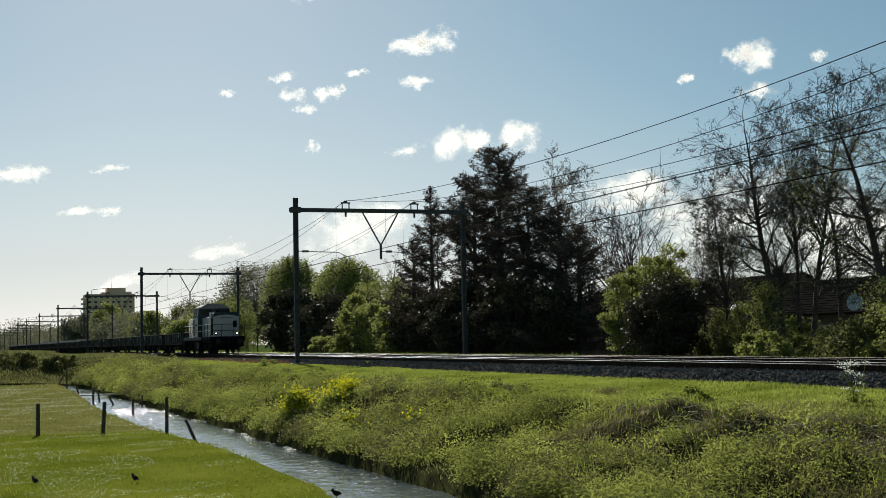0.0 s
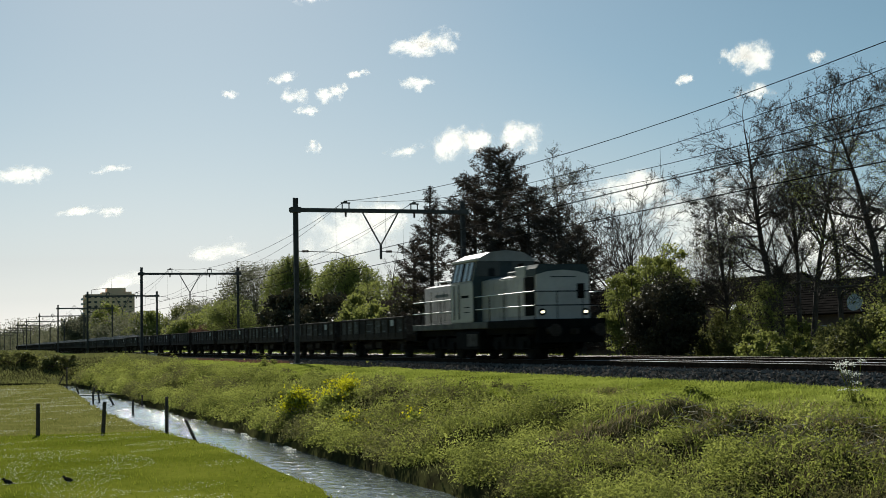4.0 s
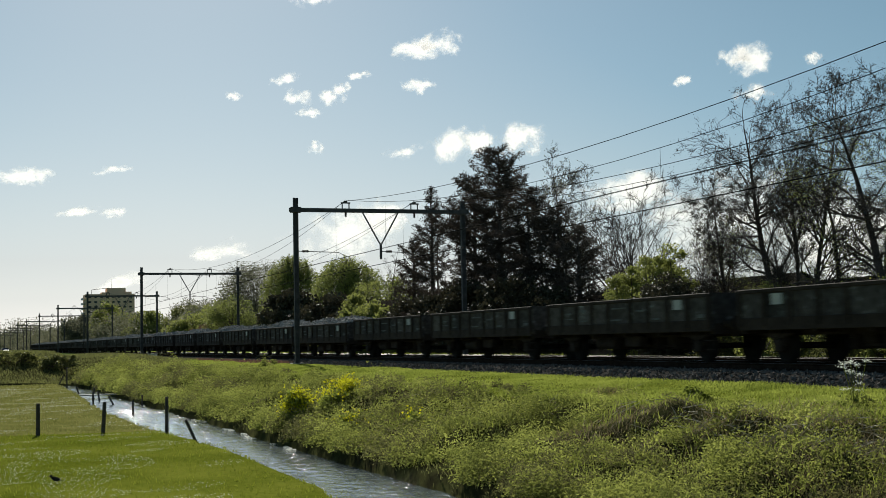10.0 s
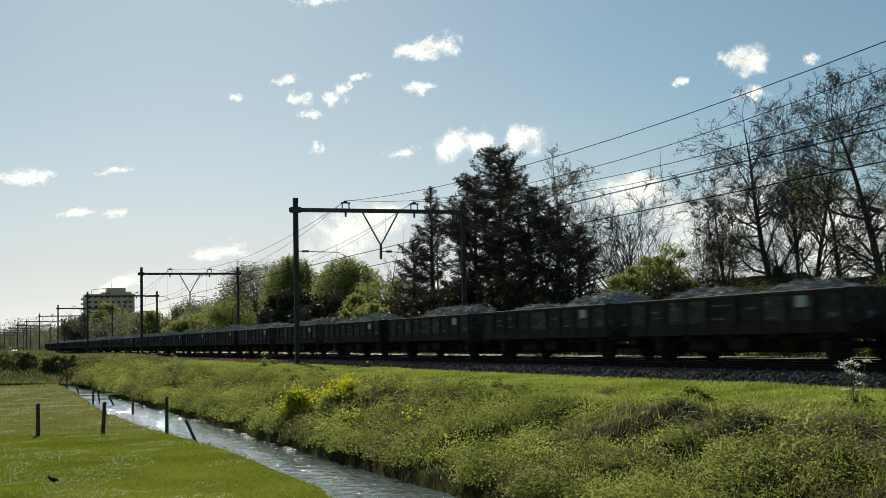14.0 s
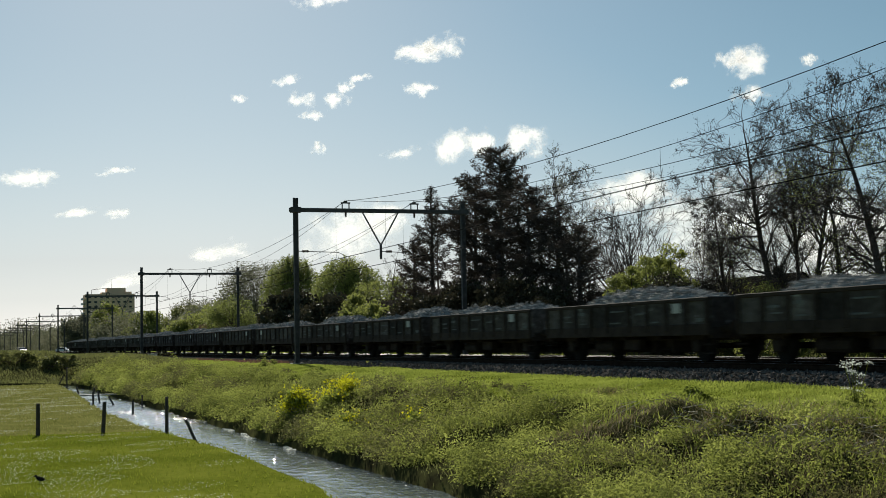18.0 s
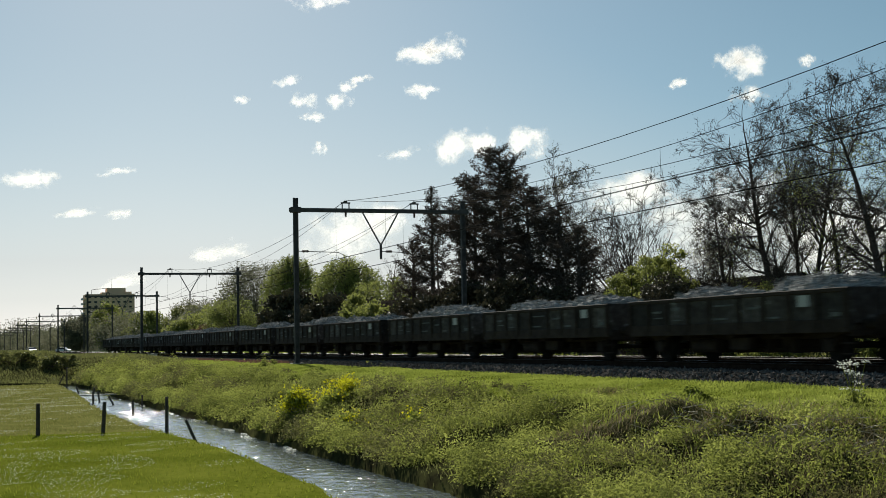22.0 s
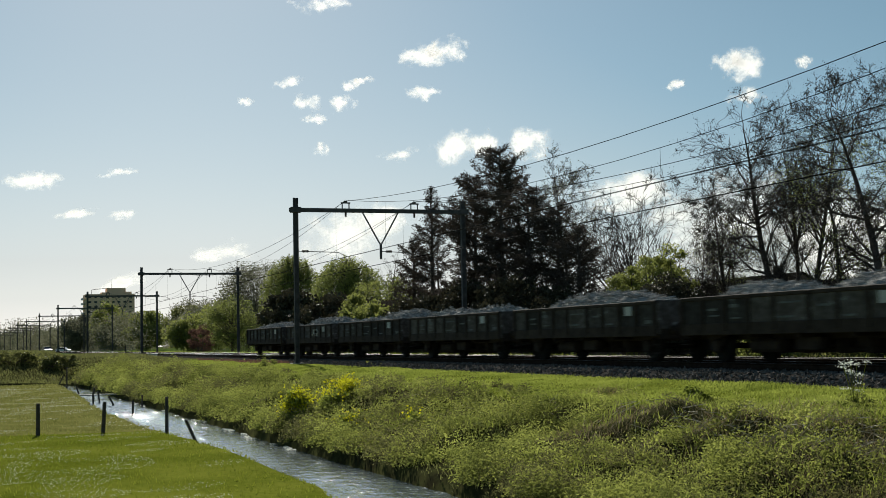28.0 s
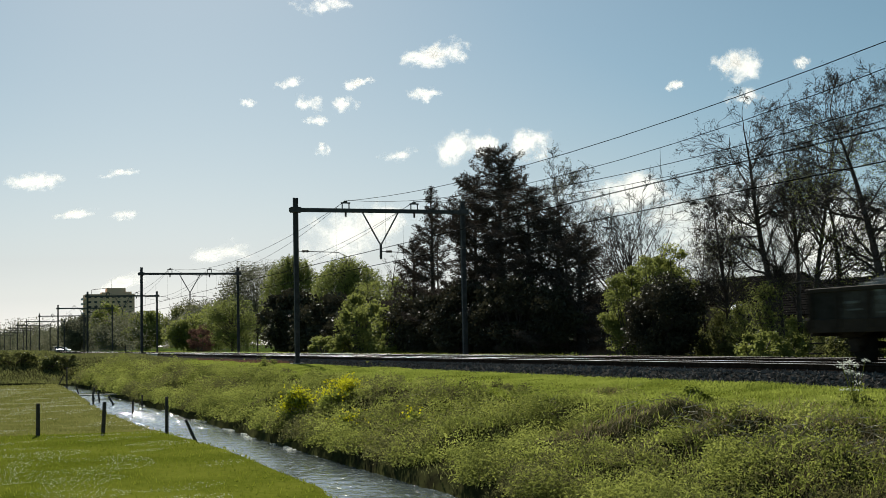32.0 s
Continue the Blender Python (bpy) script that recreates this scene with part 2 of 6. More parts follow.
def blades(at, height, width, rng, lean=0.5, wind=(0.0, 0.0)):
    """Bent grass blades, two pieces each, standing on the given points."""
    n = len(at)
    h = np.broadcast_to(np.asarray(height, float), (n,)) * rng.uniform(0.55, 1.3, n)
    wd = np.broadcast_to(np.asarray(width, float), (n,)) * rng.uniform(0.6, 1.3, n)
    q = rng.uniform(0, 2 * math.pi, n)
    side = np.stack([np.cos(q), np.sin(q), 0 * q], 1) * wd[:, None] / 2
    q2 = rng.uniform(0, 2 * math.pi, n)
    ln = lean * rng.uniform(0.2, 1.0, n) * h
    off = np.stack([np.cos(q2) * ln + wind[0] * h, np.sin(q2) * ln + wind[1] * h, 0 * q], 1)
    mid = at + off * 0.35 + np.stack([0 * h, 0 * h, h * 0.6], 1)
    tip = at + off + np.stack([0 * h, 0 * h, h], 1)
    V = np.stack([at - side, at + side, mid + side * 0.8, mid - side * 0.8, tip + side * 0.15, tip - side * 0.15], 1).reshape(-1, 3)
    b0 = np.arange(n)[:, None] * 6
    F = np.concatenate([b0 + np.array([[0, 1, 2, 3]]), b0 + np.array([[3, 2, 4, 5]])], 1).reshape(-1, 4)
    return V, F


def polytube(pts, r, sides=5):
    """One unbroken tube along a line of points."""
    pts = np.asarray(pts, float)
    n = len(pts)
    w = np.gradient(pts, axis=0)
    w /= np.linalg.norm(w, axis=1, keepdims=True) + 1e-9
    ref = np.array([0, 0, 1.0]) if abs(w[0][2]) < 0.9 else np.array([1.0, 0, 0])
    u = np.cross(w, ref)
    u /= np.linalg.norm(u, axis=1, keepdims=True) + 1e-9
    v = np.cross(w, u)
    r = np.broadcast_to(np.asarray(r, float), (n,))[:, None]
    V = np.stack([pts + (u * math.cos(math.tau * i / sides) + v * math.sin(math.tau * i / sides)) * r for i in range(sides)], 1).reshape(-1, 3)
    i, k = np.meshgrid(np.arange(n - 1), np.arange(sides), indexing="ij")
    k1 = (k + 1) % sides
    F = np.stack([i * sides + k, i * sides + k1, (i + 1) * sides + k1, (i + 1) * sides + k], -1).reshape(-1, 4)
    return V, F


def rocks(at, size, rng):
    """Broken stones: uneven eight-sided lumps."""
    n = len(at)
    o = np.array([[1, 0, 0], [-1, 0, 0], [0, 1, 0], [0, -1, 0], [0, 0, 1], [0, 0, -1]], float)
    V = at[:, None, :] + (o[None] + rng.normal(size=(n, 6, 3)) * 0.35) * (np.broadcast_to(np.asarray(size, float), (n,)) * rng.uniform(0.6, 1.4, n))[:, None, None]
    f = np.array([[0, 2, 4], [2, 1, 4], [1, 3, 4], [3, 0, 4], [2, 0, 5], [1, 2, 5], [3, 1, 5], [0, 3, 5]])
    F = (np.arange(n)[:, None, None] * 6 + f[None]).reshape(-1, 3)
    return V.reshape(-1, 3), F


# ---- ground ----
def smooth(a, lo, hi):
    q = np.clip((np.asarray(a, float) - lo) / (hi - lo), 0, 1)
    return q * q * (3 - 2 * q)


def wave(x, y, k, seed):
    """A cheap, smooth, uneven wave between about -1 and 1."""
    r = np.random.RandomState(seed)
    out = 0
    for i in range(6):
        q, f, ph = r.uniform(0, math.tau), k * r.uniform(0.5, 1.8), r.uniform(0, math.tau)
        out = out + np.sin((x * math.cos(q) + y * math.sin(q)) * f + ph)
    return out / 3.2


NEAR_Y, FAR_Y = 20.742, 24.85
DITCH_X = np.array([-130.0, -104, -90, -74, -64, -53, -45, -35, -28, -22, 60])
DITCH_L = np.array([6.95, 6.95, 6.65, 6.3, 5.85, 5.7, 5.95, 6.55, 6.4, 6.15, 6.1])
DITCH_R = np.array([8.3, 8.3, 8.45, 8.5, 8.5, 8.6, 8.6, 8.5, 8.55, 8.5, 8.5])


def ground_z(x, y):
    x, y = np.asarray(x, float), np.asarray(y, float)
    left = np.interp(x, DITCH_X, DITCH_L) + 0.16 * wave(x, y * 0, 1.3, 3) * 0.7
    right = np.interp(x, DITCH_X, DITCH_R) + 0.14 * wave(x, y * 0, 1.7, 4)
    meadow = -1.85 + 0.05 * wave(x, y, 0.25, 5) + 0.02 * wave(x, y, 1.1, 6)
    bank = np.interp(y - right, [0, 0.14, 0.8, 4.5, 9.2, 10.5], [-2.15, -1.86, -1.66, -0.68, -0.43, -0.46])
    bank = bank + (0.15 * wave(x, y, 0.9, 7) + 0.15 * wave(x, y, 2.3, 8) + 0.09 * wave(x, y, 4.4, 18)) * smooth(y - right, 0.2, 1.5) * (1 - 0.75 * smooth(y, 12.4, 13.6)) * (1 - smooth(y, 16.2, 17.4))
    z = np.where(y < left, meadow, -2.5)
    edge = smooth(y, left - 0.1, left + 0.35)
    z = np.where(y < right, meadow * (1 - edge) - 2.5 * edge, bank)
    # the ditch turns away and the bank crosses the meadow's far end
    turn = smooth(-x, 103.2, 104.2) * (1 - smooth(-x, 106.5, 107.3))
    z = np.where(y < right, z * (1 - turn) - 2.5 * turn, z)
    far_bank = -1.8 + 2.2 * smooth(-x, 107, 126) - 0.35 * smooth(y, 4, 14) + 0.12 * wave(x, y, 0.35, 9)
    z = np.where((x < -107) & (y < right), far_bank, z)
    k = smooth(-x, 107, 124) * smooth(y, 8, 10) * (1 - smooth(y, 15, 18))
    z = z + k * np.maximum(0.0, 0.05 - z) * 0.9
    beyond = -0.5 + 0.12 * wave(x, y, 0.2, 10) - 0.4 * smooth(y, 30, 45)
    z = np.where(y > 18.2, np.where(y < 27.4, -0.55, beyond), z)
    return z


gx = np.concatenate([np.array([-4800, -3000, -2000, -1400, -1000, -700, -500, -380, -300, -240, -200, -175, -155]), np.arange(-142, -110, 1.0), np.arange(-110, -14, 0.45), np.arange(-14, 20, 4.0), np.array([30, 60, 120, 250, 450, 800, 1500, 2600])])
gy = np.concatenate([np.array([-2500, -1200, -500, -200, -100, -60, -40, -28, -20]), np.arange(-15, 3, 1.0), np.arange(3, 18.6, 0.3), np.array([19.2, 22, 25, 27.2, 27.6, 28.4]), np.arange(29.5, 62, 2.0), np.array([70, 90, 120, 180, 300, 600, 1200, 2500, 4500])])
GX, GY = np.meshgrid(gx, gy, indexing="ij")
GZ = ground_z(GX, GY)
ni, nj = GX.shape
ids = np.arange(ni * nj).reshape(ni, nj)
quads = np.stack([ids[:-1, :-1], ids[1:, :-1], ids[1:, 1:], ids[:-1, 1:]], -1).reshape(-1, 4)
cx, cy = (GX[:-1, :-1] + GX[1:, 1:]).ravel() / 2, (GY[:-1, :-1] + GY[1:, 1:]).ravel() / 2
gi = np.where((cx > -107) & (cy < np.interp(cx, DITCH_X, DITCH_L) - 0.05), 1, 0)
gi = np.where((cx > -110) & (cy > 13.0) & (cy < 17.9), 1, gi)
gi = np.where((gi == 1) & (cx < -43.6) & (cy < 9), 3, gi)
gi = np.where((cx < -150) | (cy > 60) | (cy < -60), 2, gi)
ground = put("ground", mesh_np("ground", np.stack([GX, GY, GZ], -1).reshape(-1, 3), quads, [M_SOIL, M_MEADOW, M_FAR, M_ROUGH], gi, True))
tagged(ground, "grassy ground with a flat meadow and a railway bank", "ground", kind="structure")

wx = np.concatenate([np.arange(-112, -62, 0.17), np.arange(-62, -12, 0.075), np.arange(-12, 8, 2.0)])
wy = np.concatenate([[-60.0, -25, 0, 4, 5.0], np.arange(5.3, 9.1, 0.085), [9.6]])
WX, WY = np.meshgrid(wx, wy, indexing="ij")
WZ = WX * 0
r = np.random.RandomState(15)
for i in range(16):
    q, length = r.normal() * 0.8, r.uniform(0.16, 0.75)
    ph = (WX * math.cos(q) + WY * math.sin(q)) * math.tau / length + r.uniform(0, math.tau)
    WZ = WZ + 0.0042 * length * (np.sin(ph) + 0.35 * np.cos(2 * ph))
WZ = WZ * (0.6 + 0.5 * wave(WX, WY, 0.5, 16)) * (1 + 2.2 * smooth(-WX, 40, 52))
ids = np.arange(WX.size).reshape(WX.shape)
wq = np.stack([ids[:-1, :-1], ids[1:, :-1], ids[1:, 1:], ids[:-1, 1:]], -1).reshape(-1, 4)
water = put("water", mesh_np("water", np.stack([WX, WY, WZ - 2.1], -1).reshape(-1, 3), wq, M_WATER, None, True))
tagged(water, "rippled grey-blue ditch water glittering against the sun", "water", kind="structure")

# ---- track ----
TX0, TX1 = -1500.0, 520.0
bm = new_bm()
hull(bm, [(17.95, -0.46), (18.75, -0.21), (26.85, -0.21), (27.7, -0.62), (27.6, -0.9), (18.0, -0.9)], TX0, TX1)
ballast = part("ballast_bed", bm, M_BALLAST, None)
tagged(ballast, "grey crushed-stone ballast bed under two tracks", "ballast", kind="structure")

RAIL = [(-0.075, -0.172), (0.075, -0.172), (0.075, -0.155), (0.012, -0.13), (0.012, -0.045), (0.036, -0.035), (0.036, -0.014), (0.026, -0.004), (-0.026, -0.004), (-0.036, -0.014), (-0.036, -0.035), (-0.012, -0.045), (-0.012, -0.13), (-0.075, -0.155)]
for y in (NEAR_Y, FAR_Y):
    for o in (-0.755, 0.755):
        r = thing("rail", "rusty steel rail with a polished bright head", "rail", pose(0, y + o, 0), group="rails", kind="structure")
        bm = new_bm()
        hull(bm, RAIL, TX0, TX1)
        part("rail_body", bm, M_RAIL, r)
        bm = new_bm()
        hull(bm, [(-0.022, -0.005), (0.022, -0.005), (0.02, -0.002), (0.01, 0), (-0.01, 0), (-0.02, -0.002)], TX0, TX1)
        part("rail_head", bm, M_RAILTOP if y == NEAR_Y else M_RAILDULL, r, "worn bright running surface")

bm = new_bm()
hull(bm, [(-0.14, -0.4), (0.14, -0.4), (0.12, -0.175), (-0.12, -0.175)], -1.26, 1.26, "y")
me_sl = bpy.data.meshes.new("sleeper")
bm.to_mesh(me_sl)
bm.free()
me_sl.materials.append(M_SLEEPER)
for y in (NEAR_Y, FAR_Y):
    trk = thing("sleepers", "row of concrete sleepers set in the ballast", "sleepers", pose(0, y, 0), kind="structure")
    for i in range(150):
        put("sleeper", me_sl, trk).location = (-14.0 - 0.6 * i, 0, 0)

# ---- overhead line ----
MAST_A, MAST_B, TOP_Z, BEAM_Z = 17.8305, 27.8305, 8.92, 8.243
PORTALS = [-74.086 + 67.812, -74.086] + [-74.086 - 67.812 - 61.7265 * i for i in range(11)]


def h_mast(bm, z0, z1):
    """A rolled column: two flanges and a web."""
    box(bm, (-0.11, -0.13, z0), (0.11, -0.105, z1))
    box(bm, (-0.11, 0.105, z0), (0.11, 0.13, z1))
    box(bm, (-0.012, -0.105, z0), (0.012, 0.105, z1))


def build_portal(x):
    p = thing("catenary_portal", "dark steel overhead-line portal spanning both tracks", "portal", pose(x, 0, 0), group="overhead line portals")
    for y in (MAST_A, MAST_B):
        bm = new_bm()
        h_mast(bm, -0.5, TOP_Z)
        mast = part("mast", bm, M_MAST, p)
        bm = new_bm()
        box(bm, (-0.35, y - 0.35, -0.9), (0.35, y + 0.35, -0.32), 0.03)
        part("footing", bm, M_CONCRETE, p, "pale concrete footing")
        mast.location = (0, y, 0)
        bm = new_bm()
        box(bm, (-0.16, y - 0.3, BEAM_Z - 0.16), (0.16, y + 0.3, BEAM_Z + 0.16), 0.02)
        part("clamp", bm, M_MAST, p)
    bm = new_bm()
    for o in (-0.09, 0.09):
        box(bm, (o - 0.035, MAST_A - 0.35, BEAM_Z - 0.11), (o + 0.035, MAST_B + 0.35, BEAM_Z + 0.11), 0.01)
    for i in range(12):
        y = MAST_A + 0.6 + i * 0.8
        box(bm, (-0.09, y - 0.05, BEAM_Z - 0.1), (0.09, y + 0.05, BEAM_Z + 0.1))
    part("crossbeam", bm, M_MAST, p)
    mid = (NEAR_Y + FAR_Y) / 2
    for s in (-1, 1):
        bm = new_bm()
        rod(bm, (0, mid + s * 1.06, BEAM_Z - 0.1), (0, mid, 6.27), 0.045, n=6)
        part("brace", bm, M_MAST, p)
    bm = new_bm()
    box(bm, (-0.05, mid - 0.06, 5.48), (0.05, mid + 0.06, 6.3), 0.01)
    part("hanger", bm, M_MAST, p)
    for y, start in ((NEAR_Y, MAST_A + 0.12), (FAR_Y, mid + 0.06)):
        bm = new_bm()
        for s in (-0.2, 0.2):
            rod(bm, (0, y + s, BEAM_Z + 0.1), (0, y + s, BEAM_Z + 0.42), 0.035, n=6)
        box(bm, (-0.04, y - 0.27, BEAM_Z + 0.4), (0.04, y + 0.27, BEAM_Z + 0.47))
        box(bm, (-0.05, y - 0.1, BEAM_Z + 0.47), (0.05, y + 0.1, BEAM_Z + 0.55), 0.01)
        part("feeder_bracket", bm, M_MAST, p)
        bm = new_bm()
        rod(bm, (0, y, BEAM_Z - 0.1), (0, y, BEAM_Z - 0.36), 0.06, n=8)
        part("insulator", bm, M_INSUL, p, "brown ceramic insulator")
        bm = new_bm()
        rod(bm, (0, start, 5.92), (0, y - 0.45, 5.86), 0.022, n=6)
        rod(bm, (0, y - 0.45, 5.86), (0, y, 5.62), 0.018, n=6)
        arm = part("steady_arm", bm, M_MAST, p)
        bm = new_bm()
        for i in range(4):
            rod(bm, (0, start + 0.25 + 0.09 * i, 5.92), (0, start + 0.31 + 0.09 * i, 5.92), 0.07, n=8)
        part("insulator", bm, M_INSUL, p, "brown ceramic insulator")
    return p


portal = build_portal(PORTALS[0])
for x in PORTALS[1:]:
    copy_thing(portal, pose(x, 0, 0))


def strand(name, y, z_end, sag, label, r=0.011, drop=None, phase=0.22):
    """A wire that hangs from portal to portal."""
    w = thing(name, label, "wire", group="overhead wires")
    spans = [PORTALS[0] + 70] + PORTALS[:9]
    for a, d in zip(spans[:-1], spans[1:]):
        q = np.linspace(0, 1, 19 if d > -150 else 9)
        put("wire_span", mesh_np("wire_span", *polytube(np.stack([a + (d - a) * q, y + 0 * q, z_end - 4 * sag * q * (1 - q)], 1), r), M_WIRE), w)
        if drop is not None and d > -220:
            for i in range(7):
                q = (i + phase) / 7
                x, z = a + (d - a) * q, z_end - 4 * sag * q * (1 - q)
                put("dropper", mesh_np("dropper", *polytube([(x, y, z), (x, y, (z + drop) / 2), (x, y, drop)], 0.006, 4), M_WIRE), w)
    return w


for y in (NEAR_Y, FAR_Y):
    strand("feeder_wire", y, BEAM_Z + 0.55, 1.38 if y == NEAR_Y else 1.67, "dark feeder wire carried on top of the portals", 0.013)
    strand("messenger_wire", y, BEAM_Z + 0.6, 2.2, "sagging messenger wire with thin droppers", 0.011, 5.6)
    strand("contact_wire", y - 0.05, 5.6, 0.0, "level double contact wire over the track", 0.010)
    strand("contact_wire", y + 0.05, 5.6, 0.0, "level double contact wire over the track", 0.010)

rng = np.random.RandomState(12)
n = 8500
q = rng.uniform(0, 1, n) ** 1.5
at = np.stack([-14 - 66 * q, rng.uniform(17.75, 19.7, n), np.zeros(n)], 1)
q = rng.uniform(0, 1, 9000) ** 1.6
at = np.concatenate([at, np.stack([-14 - 120 * q, rng.uniform(19.7, 26.9, 9000), np.zeros(9000)], 1)])
at[:, 2] = np.interp(at[:, 1], [17.75, 17.95, 18.75, 20], [-0.42, -0.42, -0.205, -0.2]) + 0.01
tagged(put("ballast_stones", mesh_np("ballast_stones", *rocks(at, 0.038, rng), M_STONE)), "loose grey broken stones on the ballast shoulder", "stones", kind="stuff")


# ---- train ----
M_WAGON = mat("dark_green_wagon_paint", (0.042, 0.034, 0.031), (0.094, 0.085, 0.079), 1.6, 0.8, 0.0, fine=7, bump=0.15, spread=1.1, objvar=0.65, spec=0.15)
ramp = next(n for n in M_WAGON.node_tree.nodes if n.bl_idname == "ShaderNodeValToRGB").color_ramp
smear = ramp.elements.new(0.9)
smear.color = (0.28, 0.31, 0.31, 1)
M_WAGONFRAME = mat("grimy_black_steel", (0.026, 0.019, 0.0155), (0.06, 0.045, 0.037), 2.5, 0.85, 0.0, fine=20, spec=0.15)
M_WHEEL = mat("wheel_steel", (0.012, 0.011, 0.01), (0.03, 0.027, 0.024), 4, 0.85, 0.0, spec=0.1)
M_PLATE = mat("white_plate", (0.45, 0.46, 0.45), (0.6, 0.6, 0.58), 4, 0.6)
M_CHALK = mat("faded_white_lettering", (0.075, 0.08, 0.08), (0.2, 0.21, 0.21), 9, 0.9)
M_LOCOGREY = mat("light_grey_loco_paint", (0.46, 0.41, 0.38), (0.58, 0.525, 0.485), 1.2, 0.55, 0.0, fine=8, bump=0.03, spread=0.4)
M_LOCOMID = mat("mid_grey_loco_paint", (0.36, 0.32, 0.295), (0.47, 0.42, 0.39), 1.2, 0.6, 0.0, fine=8, bump=0.03)
M_LOCOSLATE = mat("slate_grey_loco_paint", (0.1, 0.095, 0.092), (0.15, 0.143, 0.138), 1.2, 0.22, 0.0, fine=8, bump=0.02, spec=0.55)
M_LOCOTEAL = mat("slate_teal_loco_paint", (0.03, 0.042, 0.044), (0.05, 0.066, 0.068), 1.2, 0.65, 0.0, fine=8, bump=0.03)
M_LOCODARK = mat("black_underframe", (0.004, 0.004, 0.004), (0.012, 0.011, 0.01), 3, 0.9, 0.0, spec=0.1)
M_LOCODECK = mat("dirty_grey_deck_paint", (0.075, 0.07, 0.064), (0.15, 0.14, 0.128), 2, 0.8)
M_RAILING = mat("white_handrail", (0.6, 0.6, 0.58), (0.75, 0.75, 0.73), 4, 0.4)
# light grey base paints the reflected sky into the cab's side panes
M_SKYGLASS = mat("sky_grey_cab_glass", (0.26, 0.25, 0.24), (0.34, 0.33, 0.315), 2, 0.05, 0.0, bump=0, spec=0.9)
M_GLASSDARK = mat("dark_cab_glass", (0.012, 0.014, 0.015), (0.025, 0.028, 0.03), 2, 0.1, 0.0, bump=0, spec=0.3)
M_LAMP = glow("headlight_glow", (1.0, 0.9, 0.6), 2.6)
M_ROOF = mat("grey_roof", (0.2, 0.185, 0.17), (0.3, 0.28, 0.26), 2, 0.42, spec=0.45)
M_RED = mat("red_tail_lens", (0.3, 0.02, 0.02), (0.4, 0.03, 0.03), 4, 0.3)


def wheel_mesh(r):
    bm = new_bm()
    rod(bm, (0, -0.07, 0), (0, 0.07, 0), r, n=28)
    rod(bm, (0, -0.1, 0), (0, -0.07, 0), r * 0.82, n=24)
    rod(bm, (0, 0.07, 0), (0, 0.1, 0), r + 0.028, n=28)
    rod(bm, (0, -0.16, 0), (0, -0.1, 0), r * 0.22, n=12)
    return bm


def wheelset(parent, x, r=0.46):
    for s in (-1, 1):
        w = part("wheel", wheel_mesh(r), M_WHEEL, parent)
        w.matrix_basis = pose(x, 0.755 * s, r, 0, 0, 0 if s < 0 else 180)
    bm = new_bm()
    rod(bm, (x, -1.0, r), (x, 1.0, r), 0.08, n=10)
    part("axle", bm, M_WHEEL, parent)


def buffers(parent, x, s, z=1.05):
    for y in (-0.875, 0.875):
        bm = new_bm()
        rod(bm, (x, y, z), (x + s * 0.42, y, z), 0.12, n=12)
        rod(bm, (x + s * 0.42, y, z), (x + s * 0.6, y, z), 0.085, n=12)
        rod(bm, (x + s * 0.58, y, z), (x + s * 0.62, y, z), 0.23, n=18)
        part("buffer", bm, M_WAGONFRAME, parent)
    bm = new_bm()
    box(bm, (x, -0.06, z - 0.14), (x + s * 0.55, 0.06, z + 0.05), 0.02)
    part("coupling", bm, M_WAGONFRAME, parent)


BODY_L, BODY_B, BODY_T, HALF_W = 5.4, 1.02, 1.92, 1.42


